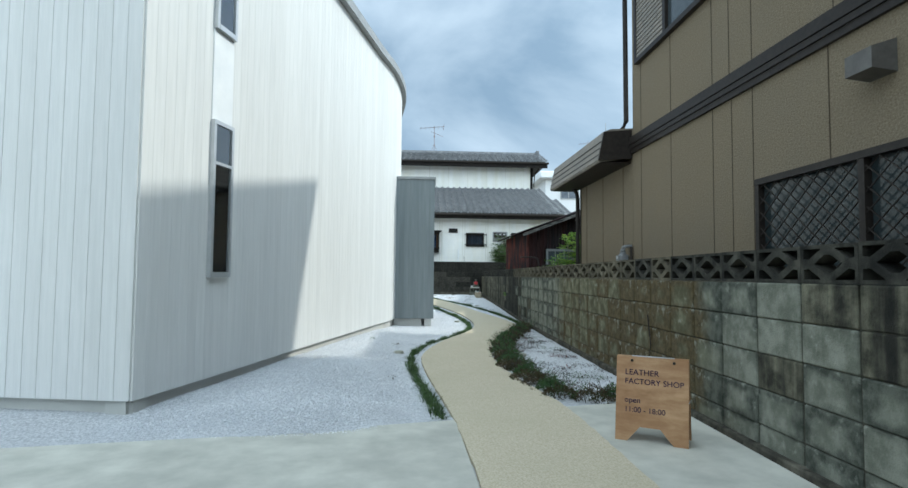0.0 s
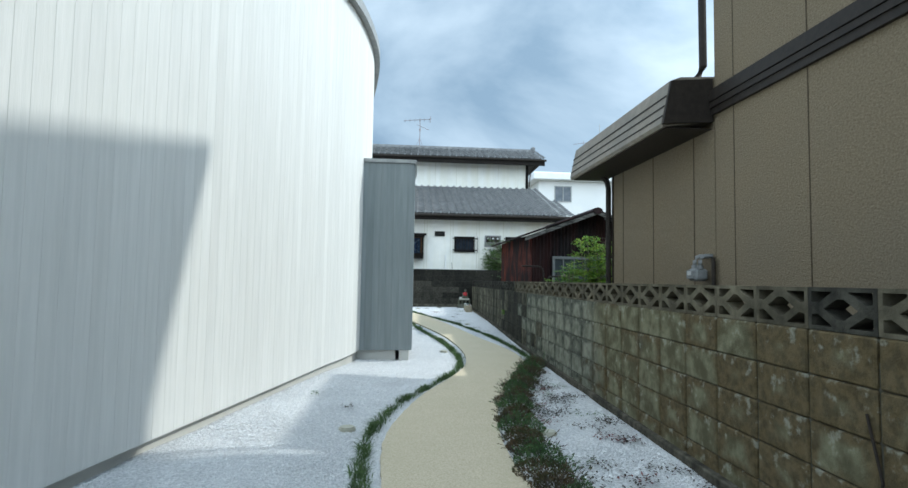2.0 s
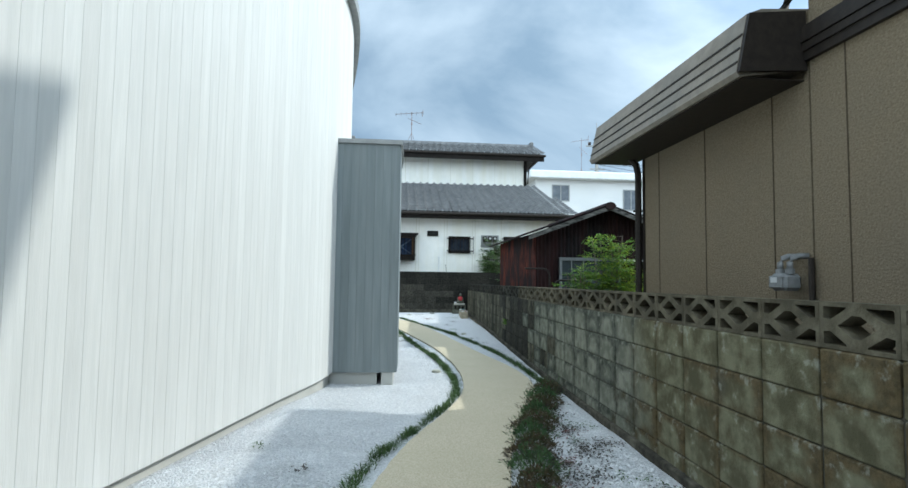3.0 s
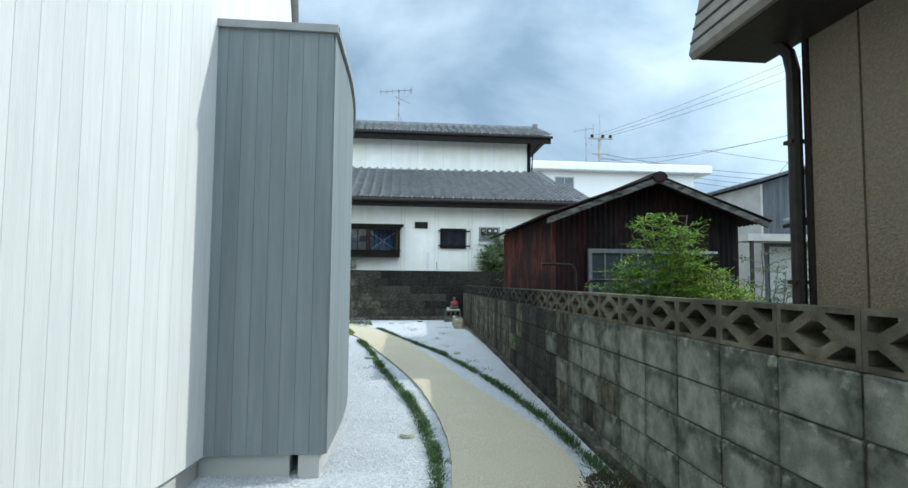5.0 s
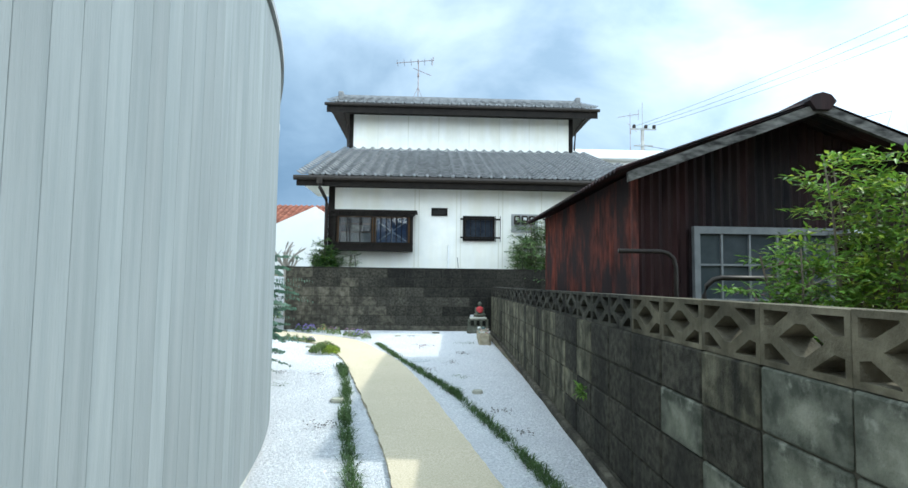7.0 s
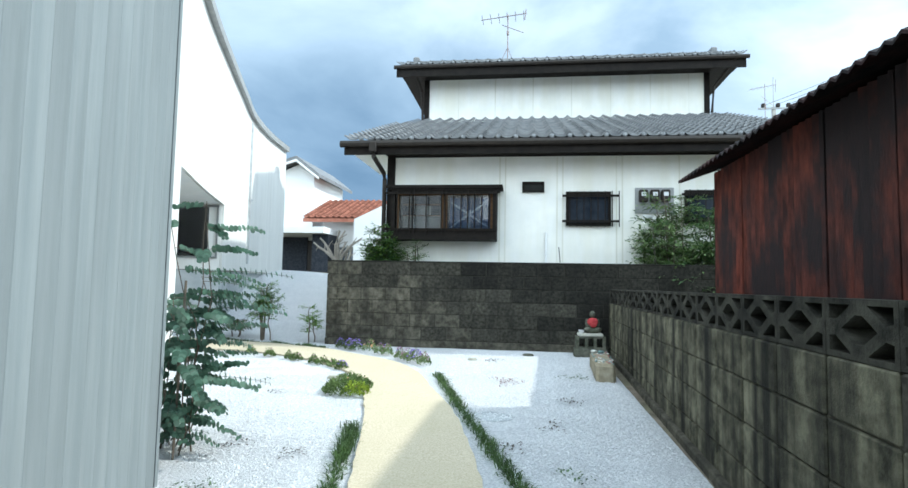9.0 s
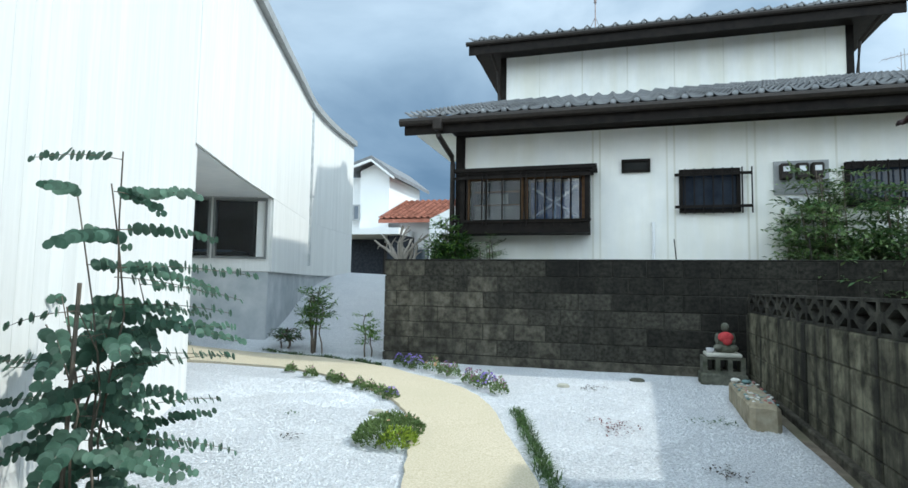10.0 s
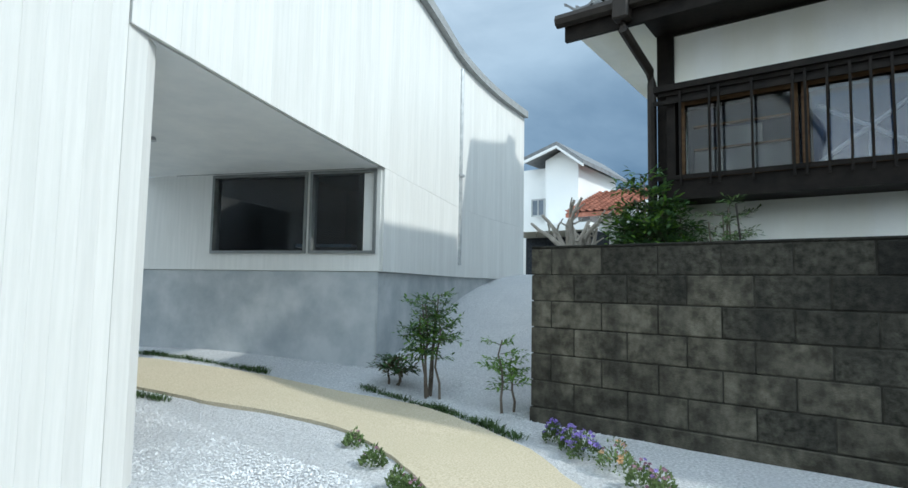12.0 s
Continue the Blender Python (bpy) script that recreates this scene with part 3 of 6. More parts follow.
slim_window(0.95, 2.22)
slim_window(2.97, 4.35)
mm = Matrix.Translation((-1.662, 4.675, 0)) @ Matrix.Rotation(math.atan2(d0.y, d0.x), 4, "Z")
part("panel", boxed(-0.146, 0.146, -0.024, 0.01, 2.222, 2.968, mm), WHITE_METAL, building, "flat pale grey panel between two windows")
# downpipe at the bend of the far wing
part("downpipe", tube(bmesh.new(), [(-4.68, 24.25, 4.5), (-4.68, 24.25, 1.45)], 0.035), STEEL, building)
clip = bmesh.new()
box(clip, -4.72, -4.63, 24.2, 24.3, 2.8, 2.84)
part("pipe_bracket", clip, STEEL, building)
# round hood vent near the end of the grey volume
vent = bmesh.new()
vm = Matrix.Translation((-0.345, 15.18, 2.58)) @ Matrix.Rotation(math.atan2(1.2, -0.38), 4, "Z") @ Matrix.Rotation(radians(90), 4, "X")
bmesh.ops.create_cone(vent, segments=20, cap_ends=True, radius1=0.085, radius2=0.07, depth=0.06, matrix=vm)
part("vent", vent, STEEL, building, "round steel vent hood")
spot = bmesh.new()
bmesh.ops.create_cone(spot, segments=16, cap_ends=True, radius1=0.06, radius2=0.05, depth=0.03, matrix=Matrix.Translation((-4.5, 19.55, SOFFIT - 0.012)))
part("downlight", spot, STEEL, building)

# ---- lattice-topped block wall ----
PITCH = 0.385
WALL_Y0, WALL_Y1 = 4.25 - 19 * PITCH, 20.92


def wall_x(y):
    return 1.945 + 0.024 * (y - 3.5)


LAT_Z = 0.95


def wall_fall(y):
    return 0.012 - 0.004 * (y - 3.5)


lean = math.atan2(0.024, 1)
side_wall = tagged(thing("block_wall", 2.0, 9, 0, "weathered concrete block wall with openwork blocks on top", "wall", kind="structure"))
core = prism(bmesh.new(), [(wall_x(WALL_Y0) + 0.012, WALL_Y0), (wall_x(WALL_Y1) + 0.012, WALL_Y1), (wall_x(WALL_Y1) + 0.108, WALL_Y1), (wall_x(WALL_Y0) + 0.108, WALL_Y0)], "z", -0.3, LAT_Z - 0.09)
part("mortar", core, MORTAR, side_wall)
foot, prev = bmesh.new(), None
for k in range(61):
    y = WALL_Y0 + (WALL_Y1 - WALL_Y0) * k / 60
    x, z = wall_x(y), ground_z(wall_x(y), y)
    cur = [foot.verts.new(c) for c in ((x - 0.04, y, z - 0.3), (x - 0.04, y, z + 0.045), (x - 0.032, y, z + 0.055), (x + 0.1, y, z + 0.055), (x + 0.1, y, z - 0.3))]
    if prev:
        for q in range(4):
            foot.faces.new((prev[q], prev[q + 1], cur[q + 1], cur[q]))
    prev = cur
part("footing", foot, OLD_BLOCK, side_wall, "mossy concrete footing")


def lattice_mesh():
    """An openwork block: a frame, a diamond in the middle and four tapering holes in the corners."""
    bm = bmesh.new()
    W, H = 0.191, 0.093
    loops = [[(-W, -H), (W, -H), (W, H), (-W, H)],
             [(-0.096, 0), (-0.02, -0.044), (0.02, -0.044), (0.096, 0), (0.02, 0.044), (-0.02, 0.044)]]
    for sx in (-1, 1):
        for sz in (-1, 1):
            loops.append([(sx * 0.170, sz * 0.075), (sx * 0.170, sz * 0.028), (sx * 0.134, sz * 0.022), (sx * 0.052, sz * 0.068), (sx * 0.048, sz * 0.075)])
    edges = []
    for lp in loops:
        vs = [bm.verts.new((0, y, z)) for y, z in lp]
        edges += [bm.edges.new((vs[i], vs[(i + 1) % len(vs)])) for i in range(len(vs))]
    r = bmesh.ops.triangle_fill(bm, use_beauty=True, use_dissolve=False, edges=edges, normal=(1, 0, 0))
    faces = [f for f in r["geom"] if isinstance(f, bmesh.types.BMFace)]
    ex = bmesh.ops.extrude_face_region(bm, geom=faces)
    bmesh.ops.translate(bm, vec=(0.10, 0, 0), verts=[v for v in ex["geom"] if isinstance(v, bmesh.types.BMVert)])
    return bm


block_me = mesh_of("block", boxed(0, 0.119, -0.1855, 0.1855, -0.0976, 0.0976, bevel=0.007), BLOCK)
lattice_me = mesh_of("openwork_block", lattice_mesh(), LATTICE)
block_dark = mesh_of("block", boxed(0, 0.119, -0.1855, 0.1855, -0.0976, 0.0976, bevel=0.007), DARK_STREAK_BLOCK)
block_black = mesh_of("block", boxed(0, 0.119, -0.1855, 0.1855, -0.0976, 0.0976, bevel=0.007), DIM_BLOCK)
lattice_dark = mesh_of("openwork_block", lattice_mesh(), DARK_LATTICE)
rb = random.Random(4)
n_blocks = int((WALL_Y1 - WALL_Y0) / PITCH)
for k in range(n_blocks):
    y = WALL_Y0 + PITCH * (k + 0.5)
    turn = Matrix.Rotation(-lean, 4, "Z")
    # Blocks and openwork get darker meshes from y 10 on, darkest near y 13.
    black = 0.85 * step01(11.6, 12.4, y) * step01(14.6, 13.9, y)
    far_dark = rb.random() < step01(10.5, 14.5, y)
    for r in range(5):
        z = LAT_Z - 0.1 - 0.2 * r + wall_fall(y)
        # Darker upper blocks below y 3.6 imitate dimmer light at the near end.
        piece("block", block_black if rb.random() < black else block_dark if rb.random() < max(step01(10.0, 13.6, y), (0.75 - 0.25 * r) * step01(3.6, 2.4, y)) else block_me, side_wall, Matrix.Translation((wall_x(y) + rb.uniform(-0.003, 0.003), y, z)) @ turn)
    # Openwork below y 5.4 also takes the dark mesh.
    piece("openwork_block", lattice_dark if far_dark or rb.random() < step01(5.4, 4.2, y) else lattice_me, side_wall, Matrix.Translation((wall_x(y) + 0.008, y, LAT_Z + 0.094 + wall_fall(y))) @ turn)

# ---- old block wall before the tiled house ----
old_wall = thing("old_block_wall", 0.5, 21, 0.2, "blackened old concrete block wall before a tiled house", "wall", kind="structure")
OWX, OWZ, COURSE, RUN = -1.67, 1.415, 0.185, 0.365
part("mortar", boxed(OWX + 0.02, 5.0, 20.957, 21.06, -0.1, OWZ), OLD_JOINT, old_wall)
part("mortar", boxed(OWX + 0.02, OWX + 0.11, 21.06, 24.5, -0.1, OWZ), MORTAR, old_wall)
part("footing", boxed(OWX - 0.004, 5.0, 20.946, 21.07, -0.1, OWZ - 6 * COURSE - 0.006, bevel=0.006), OLD_BLOCK, old_wall, "mossy poured footing")
part("coping", boxed(OWX, 5.0, 20.948, 21.075, OWZ, OWZ + 0.018, bevel=0.006), SOOT_BLOCK, old_wall)
HB, HC = RUN / 2 - 0.004, COURSE / 2 - 0.0035
ob_me, dim_me, soot_me = [mesh_of("block", boxed(-HB, HB, 0, 0.12, -HC, HC, bevel=0.005), m_) for m_ in (OLD_BLOCK, DIM_BLOCK, SOOT_BLOCK)]
for r in range(6):
    z = OWZ - COURSE * (r + 0.5)
    lap = 0.16 if r % 2 == 0 else 0.33
    piece("block", ob_me, old_wall, Matrix.Translation((OWX + lap / 2, 20.952, z)) @ Matrix.Diagonal(((lap - 0.008) / (2 * HB), 1, 1, 1)))
    x = OWX + lap + RUN / 2
    while x < 4.8:
        grime = step01(-1.7, 2.4, x) + (0.5, 0.3, 0.05, -0.05, -0.05, 0)[r] + rb.uniform(-0.18, 0.18)
        piece("block", soot_me if grime > 0.85 else dim_me if grime > 0.42 else ob_me, old_wall, Matrix.Translation((x, 20.95 + rb.uniform(-0.003, 0.003), z)))
        x += RUN
    for q in range(8):
        piece("block", ob_me, old_wall, Matrix.Translation((OWX + 0.012, 21.27 + q * RUN, z)) @ Matrix.Rotation(radians(-90), 4, "Z"))

# ---- tan two-storey house ----
tan = thing("tan_house", 5.5, 3, 0, "tan two-storey house with sprayed siding and brown trim", "house")
TX = 2.85
part("wall", boxed(TX, 9, -6, 7.23, -0.1, 5.37), TAN_SIDING, tan)
part("wall", boxed(TX + 0.004, 9, 7.25, 9.62, -0.1, 2.95), TAN_SIDING, tan)
part("belt", boxed(TX - 0.03, TX, -6, 7.25, 2.62, 2.68), BROWN_METAL, tan)
for z0, z1, o in ((2.68, 2.73, 0.045), (2.735, 2.785, 0.055), (2.79, 2.84, 0.045)):
    part("belt_moulding", boxed(TX - o, TX, -6, 7.275, z0, z1), BROWN_METAL, tan)
fas = prism(bmesh.new(), [(2.38, 2.54), (2.46, 2.92), (2.56, 2.96), (9.3, 3.36), (9.3, 3.26), (2.90, 2.86), (2.90, 2.58), (2.40, 2.51)], "y", 7.27, 9.98)
part("roof", fas, FASCIA, tan, "low roof with a broad folded metal fascia")
part("soffit", boxed(2.43, 2.848, 7.28, 9.96, 2.505, 2.512), BROWN_METAL, tan)
for zb, ob_ in ((2.60, 0.012), (2.69, 0.030), (2.78, 0.048)):
    part("fascia_rib", boxed(2.38 + ob_ - 0.004, 2.41 + ob_, 7.272, 9.978, zb, zb + 0.012), BROWN_METAL, tan)
part("fascia_end", prism(bmesh.new(), [(2.385, 2.535), (2.46, 2.915), (2.84, 2.95), (2.84, 2.56)], "y", 7.24, 7.268), BROWN_METAL, tan)
hip = prism(bmesh.new(), [(2.40, -6.4), (9.6, -6.4), (9.6, 7.72), (2.40, 7.72)], "z", 5.37, 5.48)
ev = [hip.verts.new(c) for c in ((2.42, -6.38, 5.481), (9.58, -6.38, 5.481), (9.58, 7.70, 5.481), (2.42, 7.70, 5.481), (6.0, -2.9, 6.95), (6.0, 4.2, 6.95))]
for q in ((0, 1, 4), (1, 2, 5, 4), (2, 3, 5), (3, 0, 4, 5)):
    hip.faces.new([ev[i] for i in q])
part("roof", hip, FASCIA, tan, "hipped roof with deep eaves")
# joints of the siding
SEALANT = mat("aged_brown_sealant", (0.055, 0.042, 0.028), (0.085, 0.068, 0.046), 20, rough=0.7, bump=0.1)
for y in (6.95, 6.1, 5.2, 4.87, 4.55, 3.66, 2.6, 1.1, -0.4):
    part("joint", boxed(TX - 0.004, TX + 0.002, y - 0.004, y + 0.004, 0.0, 2.62), SEALANT, tan)
for y in (6.95, 6.1, 5.2, 4.9, 4.55, 3.6, 2.6):
    part("joint", boxed(TX - 0.004, TX + 0.002, y - 0.004, y + 0.004, 2.84, 5.37), SEALANT, tan)
for y in (7.6, 8.46, 9.3):
    part("joint", boxed(TX - 0.001, TX + 0.006, y - 0.004, y + 0.004, 0.0, 2.6), SEALANT, tan)
# downpipes
part("downpipe", tube(bmesh.new(), [(2.60, 7.36, 5.38), (2.78, 7.31, 5.2), (2.79, 7.31, 3.08), (2.74, 7.32, 2.97)], 0.035), BROWN_METAL, tan)
part("downpipe", tube(bmesh.new(), [(2.72, 9.72, 2.54), (2.79, 9.69, 2.45), (2.805, 9.68, 2.35), (2.805, 9.68, 0.0)], 0.036), BROWN_METAL, tan)
part("corner_trim", boxed(2.842, 2.9, 9.622, 9.66, 0.0, 2.55), BROWN_METAL, tan)
for z in (1.95, 1.2):
    part("pipe_bracket", boxed(2.765, 2.85, 9.655, 9.72, z, z + 0.02), BROWN_METAL, tan)
# barred window
gw = bmesh.new()
GY0, GY1, GZ0, GZ1 = 2.2, 4.44, 0.85, 1.75
for z0, z1 in ((GZ0, GZ0 + 0.05), (GZ1, GZ1 + 0.05)):
    box(gw, TX - 0.07, TX, GY0, GY1, z0, z1)
for y in (GY0, 3.3, GY1 - 0.05):
    box(gw, TX - 0.065, TX, y, y + 0.05, GZ0 + 0.05, GZ1)
barred = part("window", gw, BROWN_METAL, tan, "wide window behind a brown diamond grille")
part("pane", boxed(TX - 0.012, TX - 0.006, GY0 + 0.05, GY1 - 0.05, GZ0 + 0.05, GZ1), mat("dusk_pane", (0.02, 0.03, 0.032), (0.05, 0.06, 0.06), 2, rough=0.15, bump=0), barred)
gr = bmesh.new()
n_d = 26
step_d = (GY1 - GY0 - 0.1) / n_d
for k in range(n_d + 1):
    y = GY0 + 0.05 + k * step_d
    pts = [(TX - 0.05, y + (-1) ** (j + k) * step_d * 0.48, GZ0 + 0.05 + j * 0.0653) for j in range(14)]
    tube(gr, pts, 0.0065, 4)
part("grille", gr, BROWN_METAL, barred)
# upper shutter and window
sh = bmesh.new()
box(sh, TX - 0.06, TX, 4.2, 7.03, 3.76, 3.82)
box(sh, TX - 0.06, TX, 6.96, 7.03, 3.82, 5.2)
box(sh, TX - 0.06, TX, 6.10, 6.17, 3.82, 5.2)
upper_win = part("window", sh, BROWN_METAL, tan)
for k in range(25):
    part("slat", boxed(TX - 0.05, TX - 0.03, 6.17, 6.96, 3.83 + k * 0.055, 3.87 + k * 0.055), FASCIA, upper_win)
part("shutter_back", boxed(TX - 0.025, TX - 0.004, 6.17, 6.96, 3.82, 5.2), BROWN_METAL, upper_win)
part("pane", boxed(TX - 0.02, TX - 0.012, 4.2, 6.10, 3.82, 5.2), mat("sky_pane", (0.04, 0.05, 0.055), (0.06, 0.07, 0.075), 2, rough=0.05, bump=0), upper_win)
# extractor hood
hood = prism(bmesh.new(), [(TX, 2.44), (TX - 0.165, 2.385), (TX - 0.165, 2.255), (TX, 2.235)], "y", 3.1, 3.31)
part("vent_hood", hood, mat("dull_hood_paint", (0.085, 0.08, 0.073), (0.125, 0.118, 0.108), 12, rough=0.5, bump=0.05), tan, "boxy metal extractor hood")

# ---- unseen plain wall behind the camera, added to cut sky light ----
solo("wall_south", boxed(-9.6, 2.8, -5.4, -5.1, -0.1, 5.2), OLD_BOARD, "unseen board wall closing the yard, added to block sky light", "wall", kind="structure")

# ---- rusty iron shed ----
shed = thing("iron_shed", 4.2, 16, 0.1, "old shed of rusted corrugated iron with a low gable", "shed")


def corrugated(p, q, z0, z1, slope=None):
    """A corrugated sheet between two plan points; slope gives its top along the run."""
    p, q = Vector((*p, 0)), Vector((*q, 0))
    d = (q - p).normalized()
    nrm = Vector((-d.y, d.x, 0))
    n = int((q - p).length / 0.019)
    bm, prev = bmesh.new(), None
    for k in range(n + 1):
        c = p.lerp(q, k / n) + nrm * 0.012 * math.sin(k * math.tau / 4)
        top = z1 if slope is None else slope(k / n)
        cur = [bm.verts.new((c.x, c.y, z0)), bm.verts.new((c.x, c.y, top))]
        if prev:
            bm.faces.new((prev[0], cur[0], cur[1], prev[1]))
        prev = cur
    return bm


SX0, SX1, SY0, SY1 = 2.86, 5.55, 14.5, 18.02
for k in range(6):
    ya, yb = SY0 + 0.59 * k, SY0 + 0.59 * (k + 1) + 0.02
    part("wall_sheet", corrugated((SX0 - 0.004 * (k % 2), ya), (SX0 - 0.004 * (k % 2), yb), 0.0, 2.12), RUST, shed, "rust-red corrugated side sheet")
part("corner_post", boxed(SX0 - 0.02, SX0 + 0.03, SY0 - 0.02, SY0 + 0.03, 0.0, 2.12), RUST, shed)
part("wall", corrugated((SX0, SY0), (SX1, SY0), 0.0, 2.2, lambda t: 2.12 + (0.5 * (t / 0.5) if t < 0.5 else 0.5 * (1 - t) / 0.5)), BLACK_IRON, shed, "blackened corrugated gable wall")
part("wall", boxed(SX1, SX1 + 0.05, SY0, SY1, 0, 2.1), BLACK_IRON, shed)
part("wall", boxed(SX0, SX1, SY1, SY1 + 0.05, 0, 2.1), BLACK_IRON, shed)
for s in (-1, 1):
    rp, prev = bmesh.new(), None
    n = 170
    for k in range(n + 1):
        y = 14.10 + (18.15 - 14.10) * k / n
        w = 0.012 * math.sin(k * math.tau / 4)
        xe = 2.58 if s < 0 else 5.86
        cur = [rp.verts.new((4.21, y, 2.66 + w)), rp.verts.new((xe, y, 2.065 + w)), rp.verts.new((xe, y, 2.05 + w)), rp.verts.new((4.21, y, 2.64 + w))]
        if prev:
            for j in range(4):
                rp.faces.new((prev[j], prev[(j + 1) % 4], cur[(j + 1) % 4], cur[j]))
        prev = cur
    part("roof", rp, BLACK_IRON, shed)
    xe = 2.66 if s < 0 else 5.78
    part("barge_board", prism(bmesh.new(), [(4.21, 2.63), (xe, 2.04), (xe, 1.96), (4.21, 2.55)], "y", 14.08, 14.115), OLD_BOARD, shed, "weathered grey barge board")
part("ridge_cap", prism(bmesh.new(), [(4.10, 2.63), (4.14, 2.68), (4.21, 2.70), (4.28, 2.68), (4.32, 2.63), (4.27, 2.56), (4.15, 2.56)], "y", 14.04, 18.15), BLACK_IRON, shed)
FRAME_GREY = mat("dull_grey_frame", (0.12, 0.13, 0.135), (0.18, 0.19, 0.195), 8, rough=0.5, bump=0.05)
sw = bmesh.new()
for x0, x1, z0, z1 in ((3.34, 3.39, 0.7, 1.66), (4.5, 4.55, 0.7, 1.66), (3.39, 4.5, 1.60, 1.66), (3.39, 4.5, 0.7, 0.75)):
    box(sw, x0, x1, 14.42, 14.47, z0, z1)
swin = part("window", sw, FRAME_GREY, shed, "grey-framed window with twelve small panes")
for x in (3.58, 3.82, 4.06, 4.3):
    part("glazing_bar", boxed(x - 0.008, x + 0.008, 14.43, 14.45, 0.75, 1.6), FRAME_GREY, swin)
for z in (1.05, 1.34):
    part("glazing_bar", boxed(3.39, 4.5, 14.432, 14.448, z - 0.008, z + 0.008), FRAME_GREY, swin)
part("pane", boxed(3.39, 4.5, 14.452, 14.458, 0.75, 1.6), mat("shed_pane", (0.03, 0.04, 0.045), (0.06, 0.07, 0.08), 3, rough=0.2, bump=0), swin)
part("awning", boxed(4.5, 5.1, 14.2, 14.45, 1.60, 1.63), STEEL, shed)

# bent steel pipes behind the wall
for x0, x1, y, z in ((2.62, 3.08, 14.2, 1.43), (3.0, 3.5, 13.6, 1.22)):
    pts = [(x0, y, z), (x1 - 0.12, y, z)] + [(x1 - 0.12 + 0.12 * math.sin(a), y, z - 0.12 + 0.12 * math.cos(a)) for a in (0.5, 1.0, 1.57)] + [(x1, y, 0)]
    if x0 > 2.9:
        pts = [(2 * x1 - p[0] - 0.5, p[1], p[2]) for p in pts]
    solo("bent_pipe", tube(bmesh.new(), pts, 0.018, 8), BROWN_METAL, "bent steel pipe standing behind the block wall", "pipe", smooth=True)

# ---- tiled house ----
house = thing("tiled_house", 3, 25, 0.3, "white plastered house with grey tiled roofs and dark timber", "house")
HX0, HX1, HY = -1.03, 5.75, 21.95
part("wall", boxed(HX0, HX1, HY, 30.5, 0.2, 3.45), PLASTER, house)
UX0, UX1, UY = -1.26, 5.40, 26.3
part("wall", boxed(UX0, UX1, UY, 30.5, 3.46, 6.30), PLASTER, house)


def timber(x0, x1, y0, y1, z0, z1):
    part("timber", boxed(x0, x1, y0, y1, z0, z1), DARK_WOOD, house)


timber(HX0 - 0.02, HX0 + 0.11, HY - 0.025, HY, 0.9, 3.3)
timber(HX0 + 0.11, HX1, HY - 0.025, HY, 3.18, 3.3)
timber(UX0 - 0.02, UX0 + 0.1, UY - 0.025, UY, 5.0, 6.25)
timber(UX1 - 0.1, UX1 + 0.02, UY - 0.025, UY, 5.0, 6.25)
timber(UX0 + 0.1, UX1 - 0.1, UY - 0.025, UY, 6.12, 6.25)


def tile_mesh():
    """One pan tile: a wavy section, thick at its lower edge."""
    bm = bmesh.new()
    w, ln, n = 0.28, 0.27, 16
    rows = []
    for y, lift in ((0, 0.04), (ln, 0.0)):
        top, low = [], []
        for k in range(n + 1):
            u = k / n
            z = 0.06 * abs(math.cos(u * math.pi)) ** 5 + lift
            top.append(bm.verts.new((u * w, y, z + 0.012)))
            low.append(bm.verts.new((u * w, y, z - 0.012)))
        rows.append((top, low))
    for k in range(n):
        bm.faces.new((rows[0][0][k], rows[0][0][k + 1], rows[1][0][k + 1], rows[1][0][k]))
        bm.faces.new((rows[0][1][k], rows[0][1][k + 1], rows[0][0][k + 1], rows[0][0][k]))
    return mesh_of("roof_tile", bm, ROOF_TILE, True)


TILE = tile_mesh()
EAVE_CAP = mat("pale_glazed_eave_cap", (0.16, 0.17, 0.18), (0.28, 0.29, 0.30), 10, rough=0.4, bump=0.1)


def tiled(parent, x0, x1, y0, z0, y1, z1, left, right, limit):
    """Tiles up a slope; left and right tell how far the edge moves in towards the top. The lowest are single parts, the rest one mesh."""
    run = math.hypot(y1 - y0, z1 - z0)
    pitch = math.atan2(z1 - z0, y1 - y0)
    rows, count = int(run / 0.235), 0
    rest = bmesh.new()
    for r in range(rows):
        f = r * 0.235 / run
        y, z = y0 + (y1 - y0) * f, z0 + (z1 - z0) * f
        a, b = x0 + left * f, x1 - right * f
        x = x0
        while x < b - 0.1:
            if x >= a - 0.14:
                m = Matrix.Translation((x, y, z)) @ Matrix.Rotation(pitch, 4, "X")
                if count < limit:
                    piece("roof_tile", TILE, parent, m)
                else:
                    nv = len(rest.verts)
                    rest.from_mesh(TILE)
                    rest.verts.ensure_lookup_table()
                    for v in rest.verts[nv:]:
                        v.co = m @ v.co
                count += 1
            x += 0.27
    knob = bmesh.new()
    bmesh.ops.create_icosphere(knob, subdivisions=2, radius=0.042, matrix=Matrix.Diagonal((1, 0.75, 1, 1)))
    knob = mesh_of("eave_cap", knob, EAVE_CAP, True)
    for k in range(int((x1 - x0) / 0.27)):
        piece("eave_cap", knob, parent, Matrix.Translation((x0 + 0.27 * (k + 1), y0 - 0.005, z0 + 0.05)))
    if len(rest.verts):
        ob = part("roof_tiles", rest, ROOF_TILE, parent, smooth=True)
        tagged(ob, kind="stuff")


